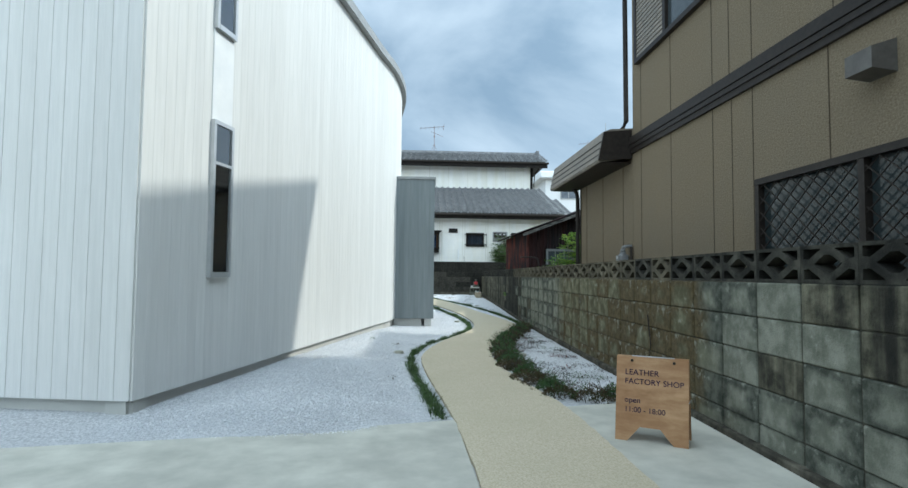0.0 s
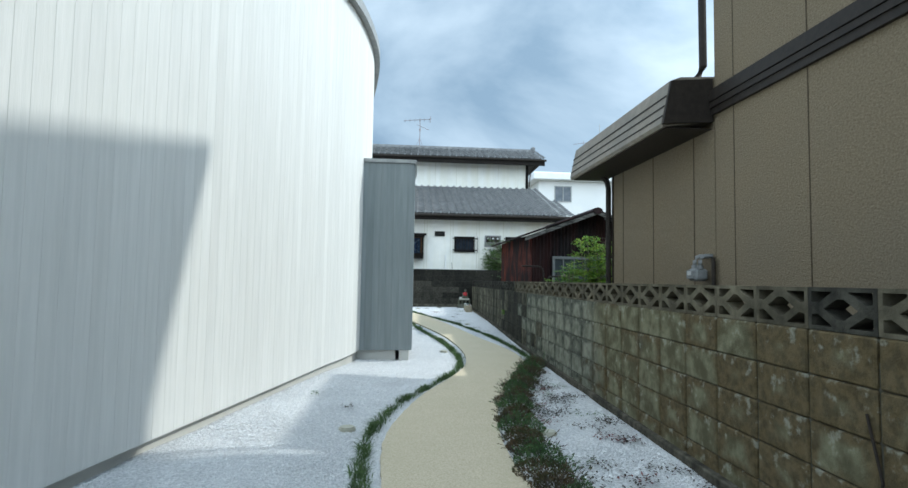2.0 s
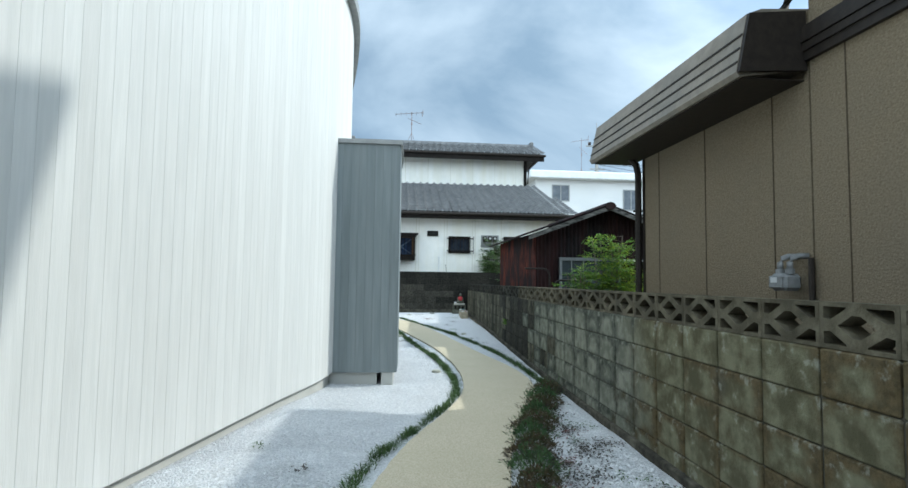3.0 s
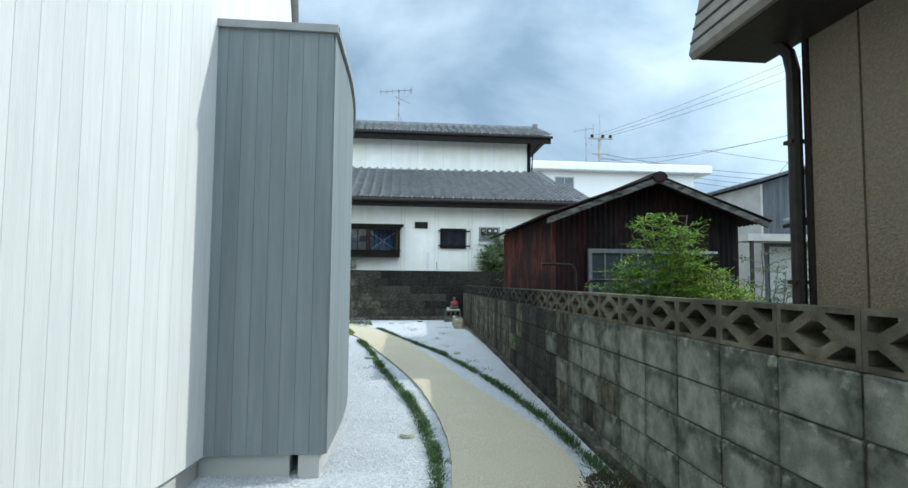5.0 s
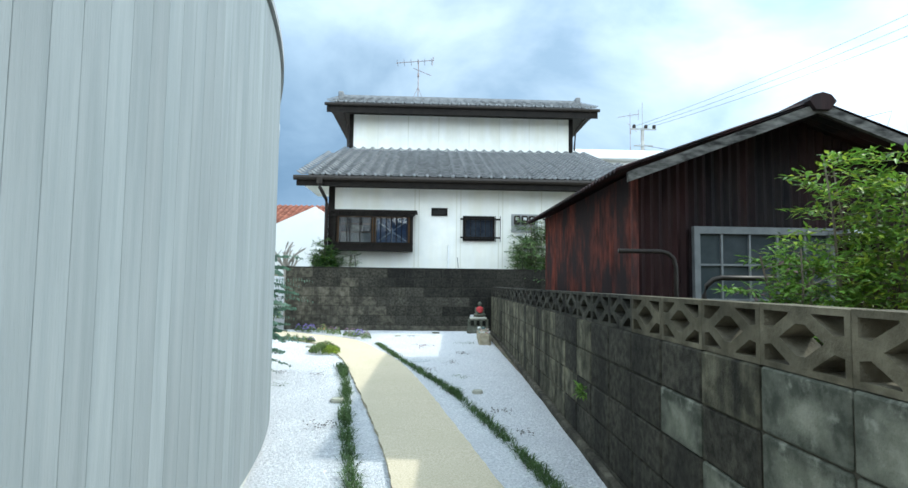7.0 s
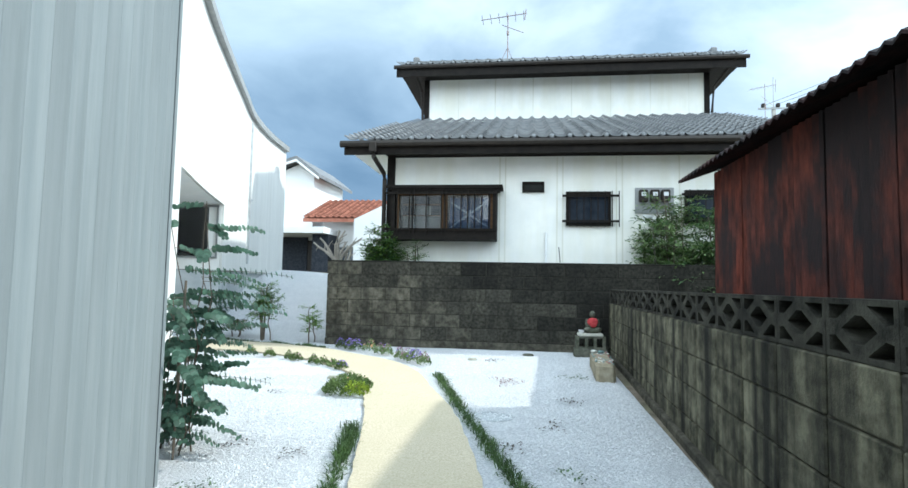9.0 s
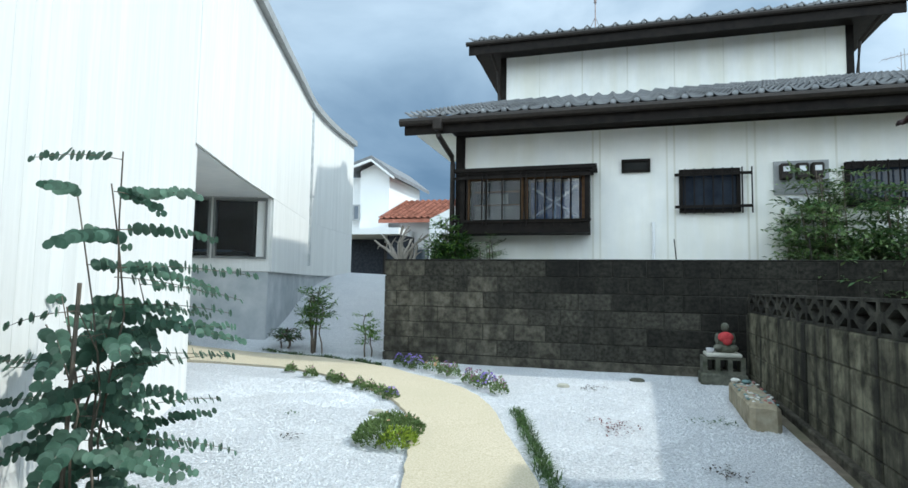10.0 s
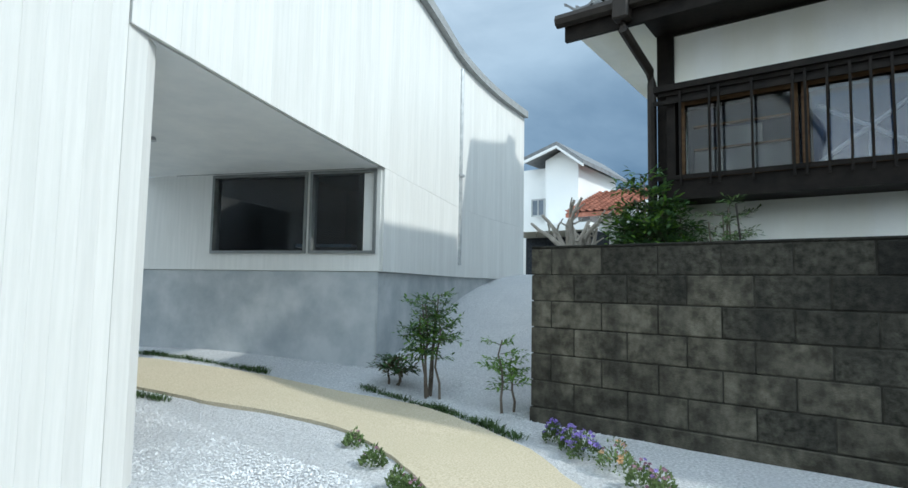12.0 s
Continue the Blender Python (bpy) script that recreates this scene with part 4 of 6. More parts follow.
LX0, LX1, LY0, LZ0, LY1, LZ1 = -1.63, 6.05, 21.44, 3.33, 26.3, 5.08
lower_roof = part("roof", prism(bmesh.new(), [(LY0, LZ0 - 0.03), (LY1, LZ1 - 0.03), (LY1, LZ1 - 0.2), (LY0, LZ0 - 0.12)], "x", LX0 + 0.2, LX1 - 0.62), DARK_WOOD, house)
tiled(lower_roof, LX0, LX1, LY0, LZ0, LY1, LZ1, 0.2, 0.6, 240)
part("fascia", boxed(LX0, LX1, LY0 - 0.02, LY0 + 0.02, LZ0 - 0.21, LZ0 - 0.03), DARK_WOOD, house)
part("gutter", tube(bmesh.new(), [(LX0 - 0.05, LY0 - 0.06, LZ0 - 0.05), (LX1 + 0.05, LY0 - 0.06, LZ0 - 0.05)], 0.055), BROWN_METAL, house)
part("soffit", boxed(LX0 + 0.05, HX0 - 0.03, LY0 + 0.02, HY + 1.5, LZ0 - 0.13, LZ0 - 0.11), PLASTER, house)
part("soffit", boxed(HX0 - 0.028, LX1, LY0 + 0.02, HY - 0.03, LZ0 - 0.13, LZ0 - 0.11), DARK_WOOD, house)
QX0, QX1, QY0, QZ0 = -1.84, 5.98, 25.62, 6.23
upper_roof = part("roof", prism(bmesh.new(), [(QY0, QZ0 - 0.03), (27.6, QZ0 + 0.73), (30.9, QZ0 - 0.1), (30.9, QZ0 - 0.2), (QY0, QZ0 - 0.1)], "x", QX0 + 0.05, QX1 - 0.05), DARK_WOOD, house)
tiled(upper_roof, QX0, QX1, QY0, QZ0, 27.6, QZ0 + 0.76, 0.05, 0.05, 290)
part("fascia", boxed(QX0, QX1, QY0 - 0.02, QY0 + 0.02, QZ0 - 0.27, QZ0 - 0.03), DARK_WOOD, house)
part("gutter", tube(bmesh.new(), [(QX0 - 0.05, QY0 - 0.06, QZ0 - 0.05), (QX1 + 0.05, QY0 - 0.06, QZ0 - 0.05)], 0.05), BROWN_METAL, house)
part("soffit", boxed(QX0 + 0.05, QX1 - 0.05, QY0 + 0.02, UY - 0.03, QZ0 - 0.13, QZ0 - 0.11), DARK_WOOD, house)

# ---- more of the tiled house ----
bay = bmesh.new()
BY = 21.64
box(bay, -0.98, 0.87, BY - 0.07, HY, 2.615, 2.66)
box(bay, -0.95, 0.82, BY - 0.04, HY, 2.585, 2.615)
box(bay, -0.90, 0.78, BY - 0.02, HY, 2.545, 2.585)
box(bay, -0.90, 0.78, BY - 0.02, HY, 1.80, 1.945)
for x in (-0.90, 0.72):
    box(bay, x, x + 0.06, BY, HY, 1.945, 2.545)
bay_win = part("window", bay, DARK_WOOD, house, "projecting bay window with dark bars")
sash = bmesh.new()
for x0, x1 in ((-0.82, -0.06), (-0.04, 0.72)):
    for a, b, c, d in ((x0, x0 + 0.04, 1.945, 2.545), (x1 - 0.04, x1, 1.945, 2.545), (x0 + 0.04, x1 - 0.04, 1.945, 1.975), (x0 + 0.04, x1 - 0.04, 2.51, 2.545)):
        box(sash, a, b, BY + 0.03, BY + 0.06, c, d)
part("sash", sash, PINE, bay_win, "pale wooden sashes")
for x0, x1 in ((-0.775, -0.105), (0.005, 0.675)):
    part("pane", boxed(x0, x1, BY + 0.042, BY + 0.047, 1.975, 2.51), GLASS, bay_win)
# Flat dark sheet puts the dimness of the room into its colour.
part("room", boxed(-0.82, 0.72, HY - 0.012, HY - 0.004, 1.945, 2.545), mat("painted_dim_room", (0.03, 0.036, 0.045), (0.055, 0.062, 0.075), 3, rough=0.9, bump=0), bay_win)
# Pale panels are added shapes; blue panel and bars imitate a crossed reflection.
GREY_SCREEN = mat("pale_screen", (0.085, 0.09, 0.09), (0.15, 0.155, 0.15), 4, rough=0.9, bump=0)
BLUE_REFLECTION = mat("blue_reflection_tint", (0.022, 0.045, 0.10), (0.05, 0.085, 0.16), 3, rough=0.9, bump=0)
for x0, x1, z0, z1, sm in ((-0.76, -0.12, 1.97, 2.20, GREY_SCREEN), (-0.56, -0.30, 2.22, 2.36, GREY_SCREEN), (0.01, 0.67, 1.97, 2.50, BLUE_REFLECTION)):
    part("screen", boxed(x0, x1, HY - 0.06, HY - 0.05, z0, z1), sm, bay_win)
# Pale bars drawn as the cross reflected in the right pane.
REFLECTED_BAR = mat("pale_blue_reflection", (0.13, 0.18, 0.26), (0.19, 0.25, 0.33), 6, rough=0.8, bump=0)
for a_, b_ in (((0.04, 2.02), (0.64, 2.46)), ((0.04, 2.42), (0.64, 2.02)), ((0.32, 1.98), (0.34, 2.3))):
    part("strut", tube(bmesh.new(), [(a_[0], HY - 0.075, a_[1]), (b_[0], HY - 0.075, b_[1])], 0.016, 6), REFLECTED_BAR, bay_win, "pale bar imitating a crossing reflection in the glass")
for z in (2.2, 2.38):
    part("shelf", boxed(-0.76, -0.12, HY - 0.1, HY - 0.06, z, z + 0.012), PINE, bay_win)
for x in (-0.80, -0.60, -0.54, -0.33, -0.09, -0.02, 0.10, 0.22, 0.325, 0.43, 0.54, 0.655):
    part("bar", boxed(x, x + 0.016, BY - 0.06, BY - 0.044, 1.90, 2.60), DARK_WOOD, bay_win)
for z in (1.945, 2.52):
    part("rail", boxed(-0.99, 0.80, BY - 0.044, BY - 0.03, z, z + 0.032), DARK_WOOD, bay_win)


def grilled(x0, x1, z0, z1, bars_n):
    f = bmesh.new()
    for a, b, c, d in ((x0, x0 + 0.04, z0, z1), (x1 - 0.04, x1, z0, z1), (x0 + 0.04, x1 - 0.04, z0, z0 + 0.045), (x0 + 0.04, x1 - 0.04, z1 - 0.045, z1)):
        box(f, a, b, HY - 0.06, HY, c, d)
    w = part("window", f, DARK_WOOD, house, "small dark window behind a bar grille")
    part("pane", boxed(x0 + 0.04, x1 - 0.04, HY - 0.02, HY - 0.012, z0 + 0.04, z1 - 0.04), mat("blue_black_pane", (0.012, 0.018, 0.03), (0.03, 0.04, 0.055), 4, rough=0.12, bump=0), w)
    for k in range(bars_n):
        x = x0 + 0.05 + (x1 - x0 + 0.06) * k / (bars_n - 1)
        part("bar", boxed(x, x + 0.014, HY - 0.11, HY - 0.096, z0 - 0.02, z1 + 0.0), DARK_WOOD, w)
    for z in (z0 + 0.05, z1 - 0.09):
        part("rail", boxed(x0 - 0.06, x1 + 0.12, HY - 0.1, HY - 0.08, z, z + 0.035), DARK_WOOD, w)


grilled(1.86, 2.55, 2.06, 2.60, 8)
grilled(3.66, 4.40, 2.10, 2.62, 8)
v = bmesh.new()
for a, b, c, d in ((1.17, 1.52, 2.735, 2.765), (1.17, 1.52, 2.595, 2.625), (1.17, 1.20, 2.625, 2.735), (1.49, 1.52, 2.625, 2.735)):
    box(v, a, b, HY - 0.04, HY, c, d)
vw = part("window", v, DARK_WOOD, house)
# Pane takes the same near-black to look dim inside.
part("pane", boxed(1.20, 1.49, HY - 0.012, HY - 0.006, 2.625, 2.735), ROOM_SHADE, vw)
# meter board
mb = part("meter_board", boxed(2.92, 3.50, HY - 0.03, HY, 2.26, 2.66), GREY_METAL, house, "grey board with electricity meters")
for x in (2.97, 3.14, 3.30):
    part("meter", boxed(x, x + 0.13, HY - 0.12, HY - 0.03, 2.43, 2.62, bevel=0.015), BROWN_METAL, mb)
    part("meter_dial", boxed(x + 0.03, x + 0.10, HY - 0.125, HY - 0.12, 2.52, 2.58), ALU, mb)
part("junction_box", boxed(2.98, 3.12, HY - 0.12, HY, 1.95, 2.10, bevel=0.01), PLASTER, house)
part("pipe", tube(bmesh.new(), [(3.05, HY - 0.06, 1.95), (3.05, HY - 0.06, 0.4)], 0.014), FASCIA, house)
part("pipe", tube(bmesh.new(), [(3.05, HY - 0.06, 2.1), (3.05, HY - 0.06, 2.2), (3.2, HY - 0.07, 2.2), (3.2, HY - 0.07, 0.4)], 0.045), WHITE_METAL, house)
part("pipe", tube(bmesh.new(), [(1.55, HY - 0.02, 1.95), (1.55, HY - 0.02, 0.4)], 0.02), WHITE_METAL, house)
for x in (-0.32, 1.72, 3.02):
    part("rod", tube(bmesh.new(), [(x, 21.02, 1.44), (x - 0.02, 21.02, 1.66)], 0.006, 5), BROWN_METAL, house)
STREAK = mat("rain_streaked_plaster", (0.64, 0.63, 0.55), (0.76, 0.76, 0.70), 4, (1, 1, 0.2), 0.85, 0.15, 60)
for x in (0.80, 0.89, 1.71, 1.80, 2.63, 2.72, 3.58):
    part("cover_strip", boxed(x, x + 0.022, HY - 0.004, HY, 0.5, 3.18), STREAK, house, "rain-streaked plaster cover strip")
for x in (-0.45, 0.45, 1.36, 2.27, 3.18, 4.09, 4.95):
    part("cover_strip", boxed(x, x + 0.025, UY - 0.004, UY, 5.0, 6.12), STREAK, house)
# rainwater pipes
part("downpipe", tube(bmesh.new(), [(-1.14, 21.36, 3.22), (-1.14, 21.38, 3.08), (-1.09, 21.86, 2.90), (-1.085, 21.90, 2.80), (-1.085, 21.90, 0.4)], 0.038), BROWN_METAL, house)
part("hopper", boxed(-1.20, -1.08, 21.30, 21.42, 3.14, 3.30, bevel=0.012), BROWN_METAL, house)
part("downpipe", tube(bmesh.new(), [(-1.42, 25.6, 6.15), (-1.34, 26.2, 5.8), (-1.31, 26.26, 5.1)], 0.035), BROWN_METAL, house)
part("downpipe", tube(bmesh.new(), [(5.75, 25.6, 6.15), (5.49, 26.2, 5.75), (5.46, 26.26, 5.15)], 0.035), BROWN_METAL, house)
# ridge tiles of the upper roof and the side edge of the lower one
rt = bmesh.new()
prism(rt, [(27.42, 6.94), (27.78, 6.94), (27.74, 7.09), (27.46, 7.09)], "x", -1.75, 5.9)
part("ridge", rt, ROOF_TILE, house)
for x in (-1.75, 5.9):
    part("ridge_end", boxed(x - 0.08, x + 0.08, 27.40, 27.80, 6.94, 7.20, bevel=0.03), ROOF_TILE, house)


OLD_ROD = mat("weathered_antenna_rod", (0.16, 0.12, 0.11), (0.26, 0.21, 0.20), 12, rough=0.5, bump=0.05, metal=0.3)


def antenna(x, y, z, h, s=1.0):
    a = thing("tv_antenna", x, y, z, "old roof television antenna on a thin mast", "antenna")
    part("mast", tube(bmesh.new(), [(x, y, z), (x, y, z + h)], 0.014, 6), OLD_ROD, a)
    for dx in (-0.16, 0.16):
        part("stay", tube(bmesh.new(), [(x, y, z + h * 0.3), (x + dx, y + dx * 0.6, z)], 0.008, 4), OLD_ROD, a)
    top = part("boom", tube(bmesh.new(), [(x - 0.72 * s, y, z + h * 0.9), (x + 0.5 * s, y - 0.1, z + h * 0.97)], 0.012, 5), OLD_ROD, a)
    part("boom", tube(bmesh.new(), [(x - 0.16 * s, y, z + h * 0.78), (x + 0.42 * s, y, z + h * 0.6)], 0.010, 5), OLD_ROD, a)
    for k in range(6):
        q = x - 0.68 * s + k * 0.22 * s
        zq = z + h * (0.9 + 0.012 * k)
        part("element", tube(bmesh.new(), [(q, y - 0.32, zq - 0.02), (q, y + 0.32, zq + 0.02)], 0.007, 4), OLD_ROD, top)
    part("reflector", tube(bmesh.new(), [(x + 0.45 * s, y - 0.1, z + h * 0.84), (x + 0.48 * s, y - 0.1, z + h * 1.06)], 0.012, 5), OLD_ROD, a)
    part("balun", boxed(x - 0.03, x + 0.03, y - 0.05, y - 0.014, z + h * 0.55, z + h * 0.64, bevel=0.006), OLD_ROD, a)


antenna(0.70, 27.6, 7.06, 1.3)
antenna(13.0, 42, 8.45, 2.9)

# ---- gas meter ----
gm = thing("gas_meter", 2.76, 7.4, 1.15, "grey gas meter with pipes on the tan wall", "meter")
METER = mat("dull_grey_meter_paint", (0.15, 0.16, 0.165), (0.23, 0.24, 0.245), 14, rough=0.5, bump=0.05)
part("body", boxed(2.695, 2.82, 7.30, 7.45, 1.165, 1.275, bevel=0.022), METER, gm)
part("cover", boxed(2.68, 2.70, 7.315, 7.435, 1.18, 1.26, bevel=0.008), METER, gm)
part("dial", boxed(2.676, 2.683, 7.35, 7.41, 1.215, 1.25, bevel=0.002), ALU, gm)
for y in (7.33, 7.42):
    part("collar", tube(bmesh.new(), [(2.755, y, 1.272), (2.755, y, 1.305)], 0.028, 10), METER, gm)
    part("pipe", tube(bmesh.new(), [(2.755, y, 1.30), (2.755, y, 1.345), (2.765, y - 0.01, 1.372), (2.79, y - 0.03, 1.385), (2.845, y - 0.05, 1.385)], 0.019, 8), METER, gm, smooth=True)
part("pipe", tube(bmesh.new(), [(2.815, 7.22, 1.37), (2.815, 7.22, 0.0)], 0.018, 8), BROWN_METAL, gm)
solo("cord", tube(bmesh.new(), [(1.962, 4.68, 0.66), (1.958, 4.64, 0.53), (1.958, 4.61, 0.42), (1.962, 4.66, 0.29)], 0.006, 5), BROWN_METAL, "short black cord hanging on the block wall", "cord")

# ---- sign board ----
PLY = mat("oiled_plywood", (0.33, 0.18, 0.085), (0.47, 0.29, 0.155), 5, (1.2, 1.2, 5), 0.5, 0.1, 40, (0.25, 0.12, 0.05), 4, 0.6)
INK = mat("navy_lettering", (0.018, 0.016, 0.05), (0.022, 0.02, 0.06), 5, rough=0.6, bump=0)
SM = Matrix.Translation((1.365, 3.225, 0.016)) @ Matrix.Rotation(math.atan2(-0.21, 0.35), 4, "Z") @ Matrix.Rotation(radians(-9), 4, "X")
sign = thing("sign_board", 1.40, 3.3, 0.016, "plywood folding sign board with navy lettering", "sign")
W2, SH = 0.205, 0.495


def sign_panel(m):
    bm = bmesh.new()
    vs = prism(bm, [(-W2, 0), (-0.135, 0), (-0.065, 0.085), (0.05, 0.085), (0.125, 0), (W2, 0), (W2, SH), (-W2, SH)], "y", 0, 0.012)
    bmesh.ops.transform(bm, matrix=m, verts=bm.verts)
    return bm


part("front_panel", sign_panel(SM), PLY, sign)
SB = Matrix.Translation((1.365, 3.225, 0.016)) @ Matrix.Rotation(math.atan2(-0.21, 0.35), 4, "Z") @ Matrix.Translation((0, 0.185, 0)) @ Matrix.Rotation(radians(10), 4, "X")
part("back_panel", sign_panel(SB), PLY, sign)
for x in (-0.115, 0.125):
    bolt = bmesh.new()
    bmesh.ops.create_cone(bolt, segments=12, cap_ends=True, radius1=0.009, radius2=0.007, depth=0.008, matrix=SM @ Matrix.Translation((x, -0.004, SH - 0.025)) @ Matrix.Rotation(radians(90), 4, "X"))
    part("bolt", bolt, BROWN_METAL, sign)
part("hinge", boxed(-0.115, 0.125, -0.002, 0.014, SH + 0.0005, SH + 0.006, SM), STEEL, sign, "thin steel hinge strip")
part("chain", tube(bmesh.new(), [SM @ Vector((W2 + 0.003, 0.0, 0.25)), SB @ Vector((W2 + 0.003, 0.0, 0.25))], 0.003, 5), STEEL, sign)


def lettering(text, x, z, size):
    c = bpy.data.curves.new("lettering", "FONT")
    c.body, c.size, c.extrude = text, size, 0.0006
    tmp = bpy.data.objects.new("tmp", c)
    scene.collection.objects.link(tmp)
    me = bpy.data.meshes.new_from_object(tmp.evaluated_get(bpy.context.evaluated_depsgraph_get()))
    bpy.data.objects.remove(tmp)
    me.materials.clear()
    me.materials.append(INK)
    me.transform(SM @ Matrix.Translation((x, -0.0015, z)) @ Matrix.Rotation(radians(90), 4, "X"))
    ob = hang(new("lettering", me), sign)
    tagged(ob, "navy letters " + text)


lettering("LEATHER", -0.155, 0.385, 0.048)
lettering("FACTORY SHOP", -0.155, 0.332, 0.046)
lettering("open", -0.155, 0.222, 0.046)
lettering("11:00 - 18:00", -0.155, 0.168, 0.044)

# ---- plants ----


def leaf_mat(name, a, b):
    m = mat(name, a, b, 9, rough=0.55, bump=0.15, fine=30)
    n, l = m.node_tree.nodes, m.node_tree.links
    geo = n.new("ShaderNodeNewGeometry")
    hsv, mr = n.new("ShaderNodeHueSaturation"), n.new("ShaderNodeMapRange")
    mr.inputs["To Min"].default_value, mr.inputs["To Max"].default_value = 0.6, 1.45
    bsdf = n["Principled BSDF"]
    src = bsdf.inputs["Base Color"].links[0].from_socket
    l.new(geo.outputs["Random Per Island"], mr.inputs["Value"])
    l.new(mr.outputs[0], hsv.inputs["Value"])
    l.new(src, hsv.inputs["Color"])
    l.new(hsv.outputs[0], bsdf.inputs["Base Color"])
    bsdf.inputs["Subsurface Weight"].default_value = 0.0
    trans = n.new("ShaderNodeBsdfTranslucent")
    l.new(hsv.outputs[0], trans.inputs["Color"])
    mix = n.new("ShaderNodeMixShader")
    mix.inputs["Fac"].default_value = 0.38
    l.new(bsdf.outputs[0], mix.inputs[1])
    l.new(trans.outputs[0], mix.inputs[2])
    l.new(mix.outputs[0], n["Material Output"].inputs["Surface"])
    return m


GRASS = leaf_mat("dark_mondo_grass", (0.04, 0.08, 0.025), (0.085, 0.15, 0.045))
HEATH = leaf_mat("dull_green_red_heath", (0.04, 0.052, 0.018), (0.115, 0.075, 0.045))
EUCA = leaf_mat("blue_green_eucalyptus", (0.04, 0.095, 0.062), (0.11, 0.20, 0.145))
NAND = leaf_mat("fresh_green_nandina", (0.06, 0.14, 0.02), (0.16, 0.29, 0.04))
LIME = leaf_mat("lime_green_leaf", (0.20, 0.30, 0.03), (0.34, 0.42, 0.06))
DEEP = leaf_mat("deep_green_leaf", (0.035, 0.085, 0.03), (0.09, 0.16, 0.06))
PALE = leaf_mat("pale_green_leaf", (0.10, 0.17, 0.055), (0.21, 0.29, 0.12))
SEDUM = leaf_mat("grey_green_sedum", (0.075, 0.13, 0.04), (0.17, 0.24, 0.085))
PURPLE = leaf_mat("violet_petal", (0.19, 0.13, 0.46), (0.33, 0.25, 0.62))
PINK = leaf_mat("dusky_pink_petal", (0.24, 0.12, 0.18), (0.38, 0.22, 0.27))
PEACH = leaf_mat("peach_petal", (0.55, 0.32, 0.16), (0.62, 0.42, 0.24))
DRY = leaf_mat("dry_weed", (0.035, 0.033, 0.027), (0.09, 0.073, 0.06))
REDW = leaf_mat("red_weed", (0.13, 0.045, 0.05), (0.2, 0.08, 0.075))
BARK = mat("grey_brown_bark", (0.10, 0.08, 0.06), (0.2, 0.17, 0.14), 12, (1, 1, 0.4), 0.9, 0.6, 50)
PALE_BARK = mat("pale_lopped_bark", (0.27, 0.25, 0.22), (0.40, 0.37, 0.33), 12, (1, 1, 0.4), 0.9, 0.6, 50)


def leaf(bm, at, along, up, length, width):
    """A folded leaf of four triangles."""
    along = along.normalized()
    side = along.cross(up)
    side = (along.orthogonal() if side.length < 1e-3 else side).normalized()
    nrm = side.cross(along)
    a, b = bm.verts.new(at), bm.verts.new(at + along * length - nrm * length * 0.12)
    c = bm.verts.new(at + along * length * 0.45 + side * width / 2 + nrm * width * 0.15)
    d = bm.verts.new(at + along * length * 0.45 - side * width / 2 + nrm * width * 0.15)
    e = bm.verts.new(at + along * length * 0.5)
    for f in ((a, e, c), (e, b, c), (a, d, e), (e, d, b)):
        bm.faces.new(f)


def rand_dir(r, flat=1.0):
    return Vector((r.gauss(0, 1), r.gauss(0, 1), r.gauss(0, 1) * flat)).normalized()


def grass_strip(pts, seed, width=0.045, height=0.058, per=560):
    r = random.Random(seed)
    line = smooth_line(pts, 0.02)
    verts, faces = [], []
    for p in line:
        thick = 0.55 + 0.75 * (noise.noise((p.x * 3.1, p.y * 3.1, seed)) + 0.5)
        for _ in range(int(per * 0.02 * max(0.35, thick)) + 1):
            x, y = p.x + r.gauss(0, width * 0.5), p.y + r.gauss(0, width * 0.5)
            z = ground_z(x, y) - 0.005
            a = r.uniform(0, math.tau)
            h, out, w = height * r.uniform(0.5, 1.15) * max(0.5, thick), r.uniform(0.02, 0.075), 0.003
            dx, dy = math.cos(a), math.sin(a)
            i = len(verts)
            verts += [(x - dy * w, y + dx * w, z), (x + dy * w, y - dx * w, z),
                      (x + dx * out * 0.5 - dy * w, y + dy * out * 0.5 + dx * w, z + h * 0.75), (x + dx * out * 0.5 + dy * w, y + dy * out * 0.5 - dx * w, z + h * 0.75),
                      (x + dx * out * 1.2, y + dy * out * 1.2, z + h * r.uniform(0.6, 1.0))]
            faces += [(i, i + 1, i + 3, i + 2), (i + 2, i + 3, i + 4)]
    me = bpy.data.meshes.new("grass_strip")
    me.from_pydata(verts, [], faces)
    me.materials.append(GRASS)
    tagged(new("grass_strip", me), "narrow strip of dark mondo grass edging the path", "grass", "grass edging", "stuff")


grass_strip([(.17, 3.85), (.04, 4.9), (-.05, 5.8), (-.06, 6.75), (.11, 7.7), (.49, 8.68), (.86, 9.7), (.96, 10.5), (.945, 11.2), (.83, 12.4), (.48, 14.45), (.30, 15.7), (.08, 16.8)], 1)
grass_strip([(2.0, 10.35), (1.98, 11.0), (1.95, 11.8), (1.80, 13.2), (1.46, 15.0), (1.26, 15.75), (1.0, 16.6), (.65, 17.75), (.33, 18.85)], 2)
grass_strip([(-1.5, 20.5), (-2.3, 20.78), (-3.35, 20.95)], 3, 0.045, 0.055)
grass_strip([(-4.25, 20.6), (-5.0, 20.38), (-5.93, 20.12)], 4, 0.045, 0.055)
